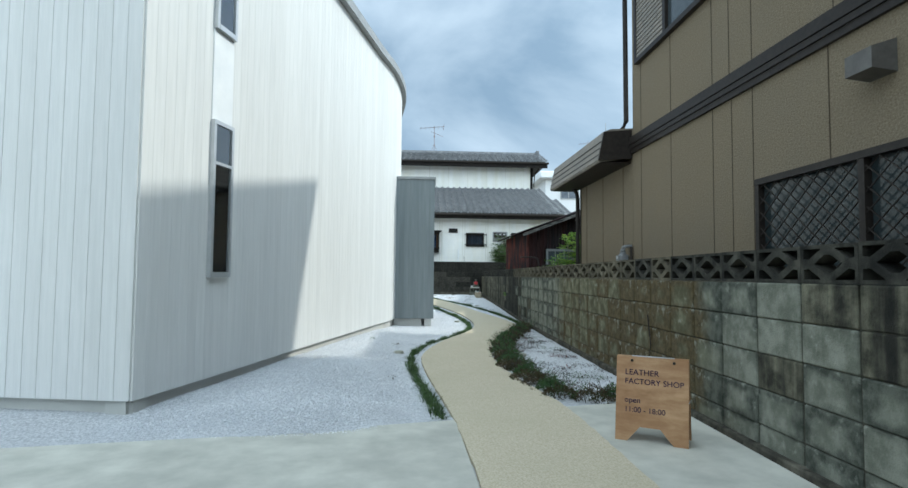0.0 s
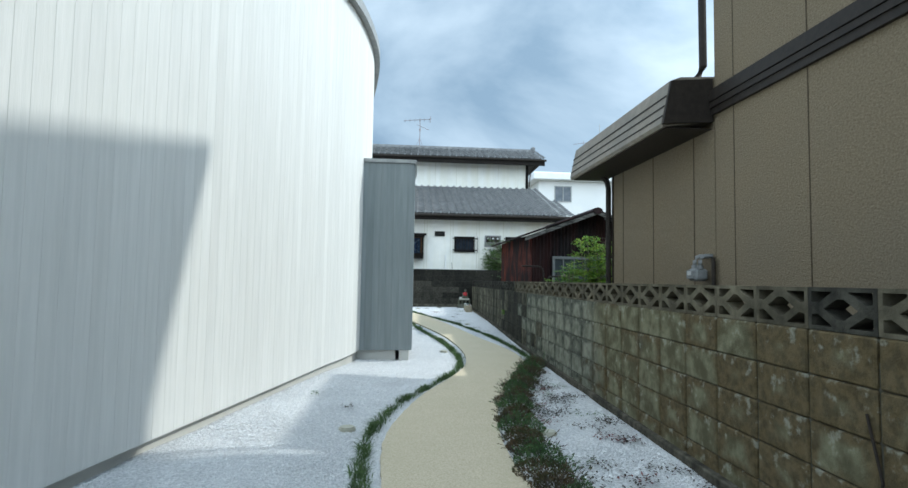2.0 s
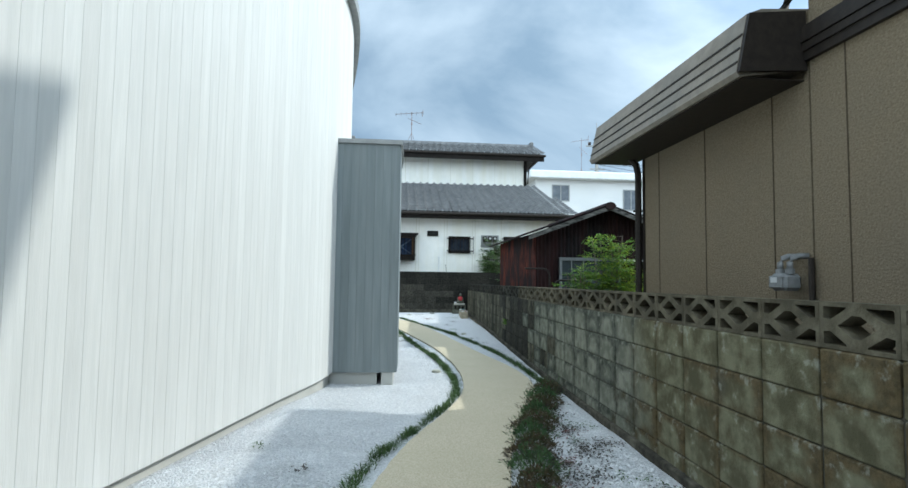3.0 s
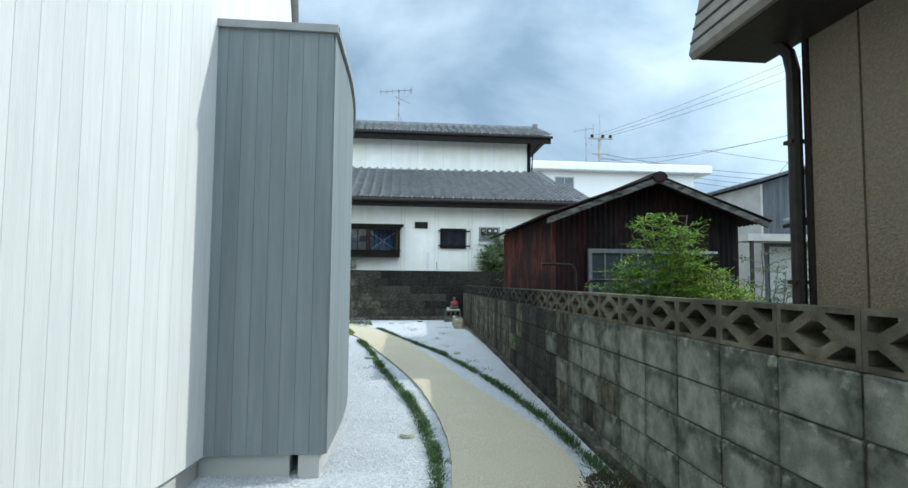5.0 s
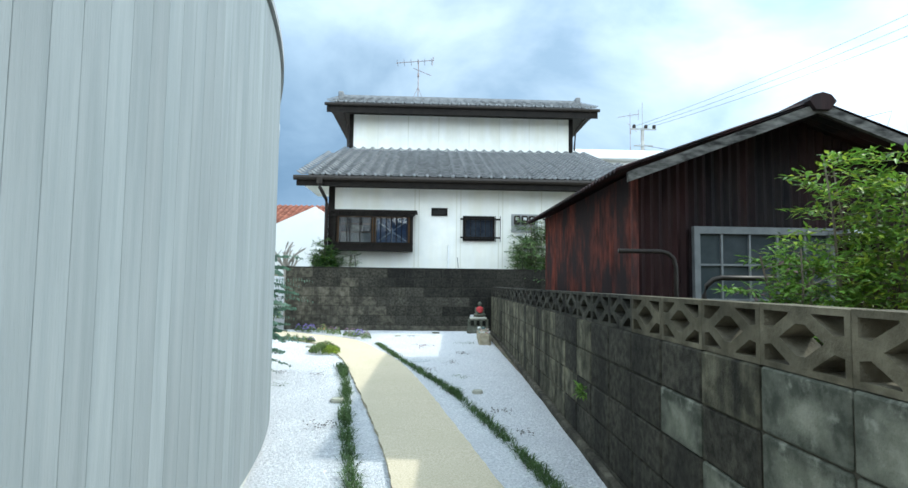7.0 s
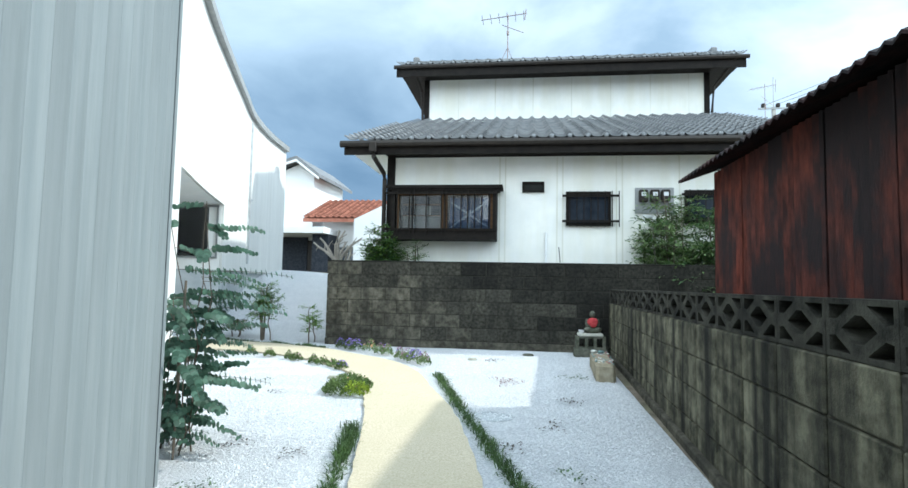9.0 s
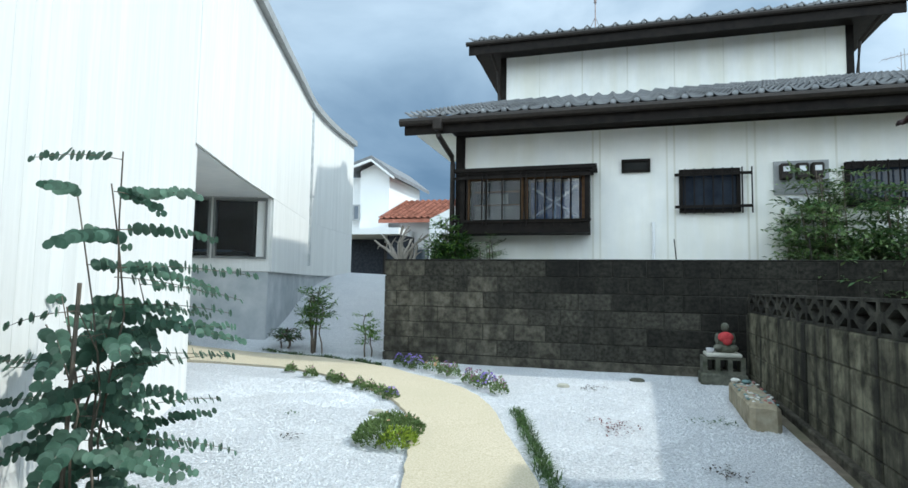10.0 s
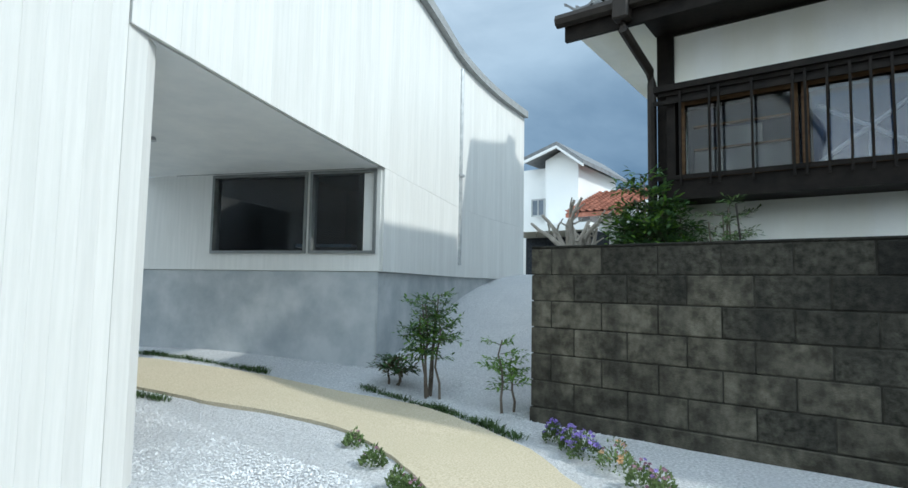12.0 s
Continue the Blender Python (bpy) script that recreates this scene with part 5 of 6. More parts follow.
grass_strip([(-3.93, 19.52), (-4.23, 19.40), (-4.9, 19.15)], 5, 0.045, 0.055)


def mound(name, x, y, rx, h, material, count, size, label, category, group, seed, ry=None, extra=()):
    """A low clump: short leaves thrown over a dome, with a few flower heads."""
    r = random.Random(seed)
    z = ground_z(x, y)
    t = thing(name, x, y, z, label, category, group)
    bm = bmesh.new()
    for _ in range(count):
        a, q = r.uniform(0, math.tau), math.sqrt(r.random())
        px, py = x + math.cos(a) * q * rx, y + math.sin(a) * q * (ry or rx)
        top = h * (1 - q * q * 0.75) * (0.7 + 0.5 * (noise.noise((px * 14, py * 14, seed)) + 0.5))
        d = Vector((math.cos(a) * q, math.sin(a) * q, r.uniform(0.4, 1.4))) + rand_dir(r) * 0.6
        leaf(bm, Vector((px, py, z + top * r.uniform(0.3, 1.0))), d, rand_dir(r), size * r.uniform(0.6, 1.3), size * 0.5)
    part("foliage", bm, material, t)
    for em, n, s in extra:
        fb = bmesh.new()
        for _ in range(n):
            a, q = r.uniform(0, math.tau), math.sqrt(r.random()) * 0.95
            c = Vector((x + math.cos(a) * q * rx, y + math.sin(a) * q * (ry or rx), z + h * (1.05 - q * q * 0.7)))
            up = Vector((r.gauss(0, 0.4), r.gauss(0, 0.4) - 0.3, 1)).normalized()
            for k in range(5):
                ang = k * math.tau / 5
                u = up.orthogonal().normalized()
                v = up.cross(u)
                leaf(fb, c, u * math.cos(ang) + v * math.sin(ang) + up * 0.25, up, s, s * 0.8)
        part("blossom", fb, em, t)
    return t


shrub_line = smooth_line([(1.62, 4.42), (1.35, 4.40), (1.16, 4.58), (1.06, 5.3), (1.02, 6.2), (1.10, 7.2), (1.36, 8.4), (1.70, 9.4), (2.0, 10.25)], 0.24)
for k, p in enumerate(shrub_line):
    shrub = mound("low_shrub", p.x + 0.03 * math.sin(k * 2.3), p.y, 0.15 + 0.03 * math.sin(k * 1.7), 0.12 + 0.03 * math.cos(k * 2.1), HEATH if k % 3 else DEEP, 1000, 0.02,
          "low heathy shrub with dull green and reddish leaves" if k % 3 else "low dark green shrub beside the path", "shrub", "shrubs along the path", 40 + k)
    rs, sprigs = random.Random(700 + k), bmesh.new()
    for _ in range(70):
        a, q = rs.uniform(0, math.tau), math.sqrt(rs.random()) * 0.17
        c = Vector((p.x + math.cos(a) * q, p.y + math.sin(a) * q, ground_z(p.x, p.y) + rs.uniform(0.02, 0.11)))
        d = Vector((math.cos(a) * q * 6, math.sin(a) * q * 6, rs.uniform(0.2, 1.0))) + rand_dir(rs) * 0.4
        for m_ in range(3):
            leaf(sprigs, c + d.normalized() * 0.02 * m_, d + rand_dir(rs) * 0.5, rand_dir(rs), rs.uniform(0.02, 0.04), 0.007)
    part("sprigs", sprigs, (DRY, HEATH, DEEP)[k % 3], shrub)
FL_R = [(.10, 19.36, PINK, .075), (-.04, 19.52, PURPLE, .10), (-.16, 19.66, PINK, .08), (-.28, 19.78, PINK, .065), (-.50, 20.02, PINK, .07), (-.62, 20.12, PINK, .07),
        (-.80, 20.28, PEACH, .10), (-1.02, 20.38, PURPLE, .09), (-1.15, 20.48, PURPLE, .065), (-1.30, 20.56, PURPLE, .06)]
for k, (x, y, petal, rad_) in enumerate(FL_R):
    ex = [(PURPLE, 34, 0.017)] if petal is PURPLE else [(PEACH, 9, 0.02), (PINK, 8, 0.014)] if petal is PEACH else [(PINK, 20, 0.013), (PURPLE, 4, 0.013)]
    name_ = "violet" if petal is PURPLE else "peach" if petal is PEACH else "dusky pink"
    mound("flower_clump", x, y, rad_, 0.11 + rad_ * 0.5, SEDUM if petal is PURPLE else PALE, 330, 0.024, "small clump of " + name_ + " flowers beside the path",
          "flowers", "flowers along the path", 80 + k, extra=ex)
FL_L = [(-.72, 18.90, .09), (-.84, 19.02, .10), (-1.02, 19.14, .11), (-1.16, 19.22, .07), (-1.42, 19.36, .09), (-1.54, 19.42, .07), (-1.86, 19.58, .09), (-2.2, 19.76, .075)]
for k, (x, y, rad_) in enumerate(FL_L):
    ex = [(PURPLE, 22, 0.016)] if k in (0,) else [(PINK, 5, 0.012)]
    mound("flower_clump", x, y, rad_ * 0.72, 0.10, PALE if k % 2 else SEDUM, 230, 0.028, "small clump of pale green flowering plants edging the path", "flowers", "flowers along the path", 100 + k, extra=ex)
mound("sedum_mat", -0.33, 17.93, 0.20, 0.14, SEDUM, 2400, 0.026, "round mat of grey-green succulents in the gravel", "succulents", "", 120, 0.32,
      extra=[(PEACH, 6, 0.014)])
mound("sedum_mat", -0.20, 17.74, 0.12, 0.12, LIME, 600, 0.026, "small lime green succulent mat beside the path", "succulents", "", 121)


def weed(x, y, size, material, seed):
    r = random.Random(seed)
    bm = bmesh.new()
    z = ground_z(x, y) + 0.008
    for _ in range(r.randint(7, 12)):
        a = r.uniform(0, math.tau)
        p, d = Vector((x, y, z)), Vector((math.cos(a), math.sin(a), 0))
        for _ in range(int(size / 0.025)):
            p = p + (d + rand_dir(r, 0.2) * 0.5).normalized() * 0.03
            p.z = z + r.uniform(0, 0.025)
            leaf(bm, p, rand_dir(r, 0.3), Vector((0, 0, 1)), r.uniform(0.015, 0.032), 0.014)
    solo("weed", bm, material, "flat creeping weed on the white gravel", "weed", "weeds on the gravel")


rw = random.Random(9)
for k in range(64):
    y = rw.uniform(4.9, 9.4)
    lo = 1.28 + max(0, (y - 7.4)) * 0.2
    weed(rw.uniform(lo, 1.88), y, rw.uniform(0.07, 0.2), REDW if k % 6 == 1 else DEEP if k % 6 == 3 else DRY, 200 + k)
for k, (x, y, s) in enumerate([(1.02, 18.55, 0.2), (.85, 19.9, 0.15), (1.72, 18.9, 0.16), (1.45, 17.0, 0.13), (1.2, 16.5, 0.12), (1.5, 16.1, 0.1), (.35, 14.2, 0.14), (1.75, 14.6, 0.08),
                               (-.35, 15.6, 0.1), (-.5, 16.3, 0.12), (-.1, 16.2, 0.08), (-.62, 8.0, 0.05), (-.3, 7.6, 0.05), (1.62, 17.8, 0.12), (-1.2, 18.2, 0.06), (-.9, 17.7, 0.06), (-.25, 5.2, 0.05), (1.9, 12.2, 0.06), (1.85, 14.0, 0.07)]):
    weed(x, y, s, [DRY, DRY, DEEP][k % 3] if k > 0 else REDW, 300 + k)


def eucalyptus():
    r = random.Random(17)
    x, y = -0.81, 16.14
    z = ground_z(x, y)
    t = thing("eucalyptus", x, y, z, "young eucalyptus with round blue-green leaves on long sprays", "shrub")
    stems, leaves = bmesh.new(), bmesh.new()
    for s in range(9):
        base = Vector((x + r.uniform(-0.2, 0.12), y + r.uniform(-0.12, 0.1), z))
        tip = base + Vector((r.uniform(-0.4, 0.3), r.uniform(-0.4, 0.3), r.uniform(0.8, 1.5)))
        pts = [base.lerp(tip, k / 6) + Vector((0.02 * math.sin(k * 2 + s) + 0.08 * math.sin(k / 6 * math.pi), 0.02 * math.cos(k * 1.3), 0)) for k in range(7)]
        tube(stems, pts, 0.005, 6, 0.0025)
        for k in range(10):
            f = 0.12 + 0.86 * k / 9
            p = base.lerp(tip, f) + Vector((0.08 * math.sin(f * math.pi), 0, 0))
            ang = r.gauss(0.1, 1.0) if f > 0.4 and (s + k) % 2 else r.uniform(-3.1, 3.1)
            d = Vector((math.cos(ang), math.sin(ang), r.uniform(-0.05, 0.22))).normalized()
            ln = r.uniform(0.32, 0.62) if 0.5 < f < 0.85 else r.uniform(0.2, 0.42)
            n = int(ln / 0.029)
            line = [p + d * ln * q / 5 + Vector((0, 0, -0.06 * (q / 5) ** 2)) for q in range(6)]
            tube(stems, line, 0.0018, 4, 0.001)
            side = d.cross(Vector((0, 0, 1))).normalized()
            for q in range(2, n + 1):
                c = p + d * ln * q / n + Vector((0, 0, -0.06 * (q / n) ** 2))
                rad = 0.021 * (1.15 - 0.5 * q / n) * r.uniform(0.85, 1.15)
                up = (Vector((0, 0, 1)) * 0.25 + d * 1.0 + rand_dir(r) * 0.3).normalized()
                for sgn in (-1, 1):
                    cc = c + side * sgn * rad * 0.9 + Vector((0, 0, r.uniform(-0.008, 0.008)))
                    u = (side * sgn + rand_dir(r) * 0.25).normalized()
                    v = up.cross(u).normalized()
                    ring = [leaves.verts.new(cc + u * math.cos(a * math.tau / 8) * rad + v * math.sin(a * math.tau / 8) * rad) for a in range(8)]
                    leaves.faces.new(ring)
    part("stem", stems, BARK, t)
    part("leaves", leaves, EUCA, t)
    part("stake", tube(bmesh.new(), [(x + 0.10, y - 0.15, z), (x + 0.12, y - 0.14, z + 1.0)], 0.007, 6), BARK, t)


eucalyptus()


def feathery(name, x, y, z, height, spread_by, stems_n, fronds, size, material, label, seed, lean_by=(0, 0), second=None, droop=0.3, zmin=0.35):
    """A shrub of thin stems with compound leaves held out in layers."""
    r = random.Random(seed)
    t = thing(name, x, y, z, label, "shrub")
    st, lv, lv2 = bmesh.new(), bmesh.new(), bmesh.new()
    for s in range(stems_n):
        a = r.uniform(0, math.tau)
        base = Vector((x + 0.06 * math.cos(a), y + 0.06 * math.sin(a), z))
        tip = Vector((x + lean_by[0] * r.random() + math.cos(a) * spread_by * r.uniform(0.1, 0.6), y + lean_by[1] * r.random() + math.sin(a) * spread_by * r.uniform(0.1, 0.6), z + height * r.uniform(0.6, 1.0)))
        pts = [base.lerp(tip, k / 5) + Vector((r.gauss(0, 0.015), r.gauss(0, 0.015), 0)) for k in range(6)]
        tube(st, pts, 0.011, 6, 0.005)
        for k in range(fronds):
            f = zmin + (1 - zmin) * (k + r.random()) / fronds
            p = base.lerp(tip, min(f, 1.0))
            b = r.uniform(0, math.tau)
            d = Vector((math.cos(b), math.sin(b), r.uniform(0.0, 0.55))).normalized()
            ln = spread_by * r.uniform(0.35, 0.8) * (1.15 - 0.55 * f)
            tube(st, [p, p + d * ln * 0.5, p + d * ln + Vector((0, 0, -droop * ln * 0.4))], 0.003, 4, 0.0015)
            for q in range(5):
                c = p + d * ln * (0.3 + 0.7 * q / 4) + Vector((0, 0, -droop * ln * 0.4 * (q / 4) ** 2))
                side = d.cross(Vector((0, 0, 1))).normalized()
                for sg in (-1, 1):
                    sd = (side * sg + d * 0.7 + rand_dir(r) * 0.3).normalized()
                    for h in range(3):
                        which = lv2 if second and r.random() < second[1] else lv
                        leaf(which, c + sd * size * 0.75 * h, sd + rand_dir(r) * 0.6, Vector((0, 0, 1)) + rand_dir(r) * 0.4, size * r.uniform(0.7, 1.25), size * 0.36)
    part("stem", st, BARK, t)
    part("leaves", lv, material, t)
    if second:
        part("young_leaves", lv2, second[0], t)
    return t


feathery("nandina_shrub", 3.75, 13.15, 0.1, 1.95, 0.55, 10, 22, 0.065, NAND, "tall feathery nandina shrub with fresh green leaves", 31, second=(LIME, 0.25))
feathery("nandina_shrub", 4.35, 13.0, 0.1, 1.4, 0.55, 13, 20, 0.06, NAND, "leafy nandina shrub with yellow-green young leaves", 32, second=(LIME, 0.6))
feathery("nandina_shrub", 3.25, 13.1, 0.1, 1.3, 0.42, 9, 14, 0.055, NAND, "low nandina shrub with a few reddish tips", 33, second=(PINK, 0.04))
feathery("garden_shrub", 5.2, 13.4, 0.1, 1.5, 0.6, 7, 10, 0.06, DEEP, "dark green shrub behind the block wall", 34)
feathery("garden_shrub", 6.3, 13.6, 0.1, 1.7, 0.6, 7, 10, 0.06, DEEP, "dark green shrub beside a rusty outbuilding", 35)
feathery("bamboo_shrub", 3.4, 21.5, 0.2, 2.35, 0.7, 16, 16, 0.085, PALE, "pale leafy shrub growing behind the old block wall", 36, second=(DEEP, 0.35))
feathery("bamboo_shrub", 4.0, 21.45, 0.2, 2.1, 0.7, 14, 14, 0.085, DEEP, "leafy green shrub growing beside the house wall", 37, second=(PALE, 0.3))
feathery("house_shrub", -1.05, 21.7, 0.2, 1.95, 0.42, 16, 22, 0.07, DEEP, "dense green shrub by the corner of the house", 38, second=(NAND, 0.3))
feathery("house_shrub", -0.55, 21.65, 0.2, 1.75, 0.5, 6, 7, 0.045, PALE, "thin twiggy shrub before the bay window", 39, second=(DEEP, 0.4), zmin=0.6)
feathery("young_nandina", -2.66, 21.08, ground_z(-2.66, 21.08), 0.92, 0.34, 6, 10, 0.055, DEEP, "young nandina planted in the gravel slope", 41, second=(NAND, 0.45), zmin=0.45)
feathery("young_tree", -1.9, 21.05, ground_z(-1.9, 21.05), 0.62, 0.22, 2, 9, 0.05, NAND, "slender young sapling beside the old block wall", 42, second=(NAND, 0.5))
feathery("small_plant", -3.2, 21.2, ground_z(-3.2, 21.2), 0.26, 0.22, 4, 5, 0.06, DEEP, "small drooping dark plant on the gravel", 43, second=(HEATH, 0.4), zmin=0.5)
fern = bmesh.new()
rf = random.Random(3)
for k in range(70):
    a = rf.uniform(0, math.tau)
    p = Vector((2.10, 13.35, 0.50))
    d = Vector((-abs(math.cos(a)) * 0.6, math.sin(a), rf.uniform(-0.3, 0.7)))
    leaf(fern, p + d * rf.uniform(0, 0.07), d, Vector((0, 0, 1)), rf.uniform(0.03, 0.07), 0.016)
solo("fern", fern, NAND, "small bright fern rooted in a block wall joint", "fern")


def lopped_tree():
    r = random.Random(61)
    t = thing("lopped_tree", -2.05, 22.6, 0.3, "hard-pruned bare tree with pale gnarled limbs", "tree")
    part("trunk", tube(bmesh.new(), [(-2.05, 22.6, 0.3), (-2.04, 22.6, 0.9), (-2.08, 22.6, 1.4)], 0.065, 8, 0.055), PALE_BARK, t)
    for k in range(9):
        a = k * 0.7 + r.uniform(-0.2, 0.2)
        p, d = Vector((-2.07, 22.6, 1.2 + 0.03 * k)), Vector((math.cos(a) * 0.5, math.sin(a) * 0.35, r.uniform(1.0, 1.5)))
        pts = [p]
        for _ in range(5):
            d = (d + rand_dir(r) * 0.3).normalized()
            p = p + d * r.uniform(0.09, 0.17)
            pts.append(p)
        limb = part("limb", tube(bmesh.new(), pts, 0.034, 7, 0.014), PALE_BARK, t)
        for j in (2, 3, 4):
            e = (rand_dir(r) + Vector((0, 0, 0.4))).normalized()
            part("twig", tube(bmesh.new(), [pts[j], pts[j] + e * 0.08, pts[j] + e * 0.15 + rand_dir(r) * 0.03], 0.013, 5, 0.006), PALE_BARK, limb)


lopped_tree()

# ---- statue, pedestal, bowl, stone ----
OLD_STONE = mat("mossy_grey_stone", (0.075, 0.08, 0.065), (0.17, 0.17, 0.14), 14, rough=0.95, bump=0.6, fine=70, stain=(0.05, 0.06, 0.035), stain_scale=6, stain_amount=0.6)
RED_CLOTH = mat("red_cloth", (0.38, 0.04, 0.05), (0.50, 0.08, 0.08), 30, rough=0.9, bump=0.4, fine=120)
ped = thing("pedestal", 2.09, 20.62, 0.16, "low pedestal of a hollow concrete block and stone slab", "pedestal")
part("base", boxed(1.88, 2.30, 20.50, 20.74, 0.10, 0.30, bevel=0.012), OLD_STONE, ped)
hb = bmesh.new()
box(hb, 1.90, 2.28, 20.52, 20.72, 0.30, 0.325)
box(hb, 1.90, 2.28, 20.52, 20.72, 0.435, 0.46)
for x in (1.90, 2.015, 2.125, 2.24):
    box(hb, x, x + 0.04, 20.52, 20.72, 0.325, 0.435)
part("hollow_block", hb, OLD_STONE, ped)
part("slab", boxed(1.93, 2.25, 20.50, 20.73, 0.462, 0.50, bevel=0.01), SLAB, ped)


def statue():
    bm = bmesh.new()

    def lump(x, y, z, sx, sy, sz, idx=0, rot=None):
        r = bmesh.ops.create_icosphere(bm, subdivisions=3, radius=1.0)
        m = Matrix.Translation((x, y, z)) @ (rot or Matrix.Identity(4)) @ Matrix.Diagonal((sx, sy, sz, 1))
        bmesh.ops.transform(bm, matrix=m, verts=r["verts"])
        for f in {f for v in r["verts"] for f in v.link_faces}:
            f.material_index = idx
    x, y, z = 2.12, 20.62, 0.50
    lump(x, y, z + 0.03, 0.10, 0.075, 0.045)
    lump(x - 0.065, y - 0.02, z + 0.045, 0.05, 0.06, 0.035)
    lump(x + 0.065, y - 0.02, z + 0.045, 0.05, 0.06, 0.035)
    lump(x, y, z + 0.12, 0.068, 0.05, 0.085)
    lump(x - 0.07, y, z + 0.13, 0.025, 0.03, 0.06)
    lump(x + 0.07, y, z + 0.13, 0.025, 0.03, 0.06)
    lump(x, y, z + 0.245, 0.038, 0.04, 0.048)
    lump(x, y - 0.035, z + 0.15, 0.072, 0.035, 0.055, 1)
    lump(x + 0.01, y - 0.05, z + 0.115, 0.045, 0.022, 0.04, 1)
    solo("statue", bm, [OLD_STONE, RED_CLOTH], "small dark stone statue with a red cloth bib on its pedestal", "statue", smooth=True)


statue()
CERAMIC = mat("white_glazed_ceramic", (0.66, 0.66, 0.68), (0.74, 0.74, 0.75), 8, rough=0.2, bump=0)
bowl = bmesh.new()
for a, b, z0, z1 in ((0.022, 0.034, 0.50, 0.515), (0.034, 0.04, 0.515, 0.545)):
    bmesh.ops.create_cone(bowl, segments=20, cap_ends=True, radius1=a, radius2=b, depth=z1 - z0, matrix=Matrix.Translation((1.97, 20.55, (z0 + z1) / 2)))
solo("bowl", bowl, CERAMIC, "small white ceramic offering bowl on the pedestal", "bowl", smooth=False)
STONE_BUFF = mat("buff_rough_stone", (0.26, 0.22, 0.15), (0.42, 0.38, 0.29), 9, rough=0.95, bump=0.8, fine=45, stain=(0.17, 0.15, 0.11), stain_scale=5, stain_amount=0.6)
stone = thing("stone_block", 2.07, 19.3, 0.12, "long rough stone block with coloured pebbles set on top", "stone")
sb = boxed(-0.10, 0.10, -0.52, 0.52, -0.05, 0.22, bevel=0.03)
bmesh.ops.subdivide_edges(sb, edges=sb.edges, cuts=3, use_grid_fill=True)
for vv in sb.verts:
    vv.co += Vector(noise.noise_vector(vv.co * 7)) * 0.016
SMX = Matrix.Translation((2.07, 19.30, 0.13)) @ Matrix.Rotation(radians(-3), 4, "Z")
bmesh.ops.transform(sb, matrix=SMX, verts=sb.verts)
part("block", sb, STONE_BUFF, stone, smooth=False)
PEBBLES = [mat("pebble_" + n, c, tuple(v * 1.4 for v in c), 20, rough=0.5, bump=0.1) for n, c in (("grey", (0.22, 0.24, 0.24)), ("teal", (0.10, 0.17, 0.17)), ("red", (0.25, 0.09, 0.08)), ("white", (0.5, 0.5, 0.47)))]
rp_ = random.Random(5)
for k in range(90):
    x, y = rp_.uniform(-0.09, 0.09), rp_.uniform(-0.5, 0.48)
    pb = bmesh.new()
    bmesh.ops.create_icosphere(pb, subdivisions=1, radius=1.0, matrix=SMX @ Matrix.Translation((x, y, 0.222)) @ Matrix.Diagonal((rp_.uniform(0.009, 0.018), rp_.uniform(0.012, 0.022), 0.008, 1)))
    part("pebble", pb, PEBBLES[k % 4], stone, smooth=True)
for k, (x, y, c) in enumerate(((2.03, 19.70, 3), (2.10, 19.64, 1))):
    pb = bmesh.new()
    bmesh.ops.create_icosphere(pb, subdivisions=2, radius=1.0, matrix=Matrix.Translation((x, y, 0.37)) @ Matrix.Diagonal((0.038, 0.045, 0.018, 1)))
    solo("pebble", pb, PEBBLES[c], "flat pale pebble on the stone block" if c == 3 else "flat dark pebble on the stone block", "pebble", smooth=True)

# ---- drain covers ----


def cover(x, y, r, material, label):
    z = ground_z(x, y) - (0.028 if r > 0.1 else 0.0)
    t = thing("drain_cover", x, y, z, label, "drain cover", "drain covers")
    ring, lid = bmesh.new(), bmesh.new()
    bmesh.ops.create_cone(ring, segments=28, cap_ends=True, radius1=r, radius2=r * 0.97, depth=0.06, matrix=Matrix.Translation((x, y, z - 0.012)))
    bmesh.ops.create_cone(lid, segments=28, cap_ends=True, radius1=r * 0.82, radius2=r * 0.78, depth=0.012, matrix=Matrix.Translation((x, y, z + 0.022)))
    part("rim", ring, material, t)
    part("lid", lid, material, t)


CAP = mat("aged_cream_plastic", (0.36, 0.36, 0.30), (0.46, 0.45, 0.38), 12, rough=0.6, bump=0.1)
for x, y, r, l in ((-.23, 6.91, .065, "small"), (1.27, 6.81, .065, "small"), (.79, 11.26, .06, "small"), (.33, 15.0, .07, "small"), (1.62, 15.36, .055, "small"), (.60, 19.9, .06, "small"), (-.64, 18.42, .06, "small")):
    cover(x, y, r, CAP, l + " round cream drain cap in the gravel")
cover(1.02, 17.28, 0.19, CONCRETE, "large round concrete manhole cover in the gravel")
cover(1.28, 20.45, 0.075, OLD_STONE, "dark round drain ring in the gravel")

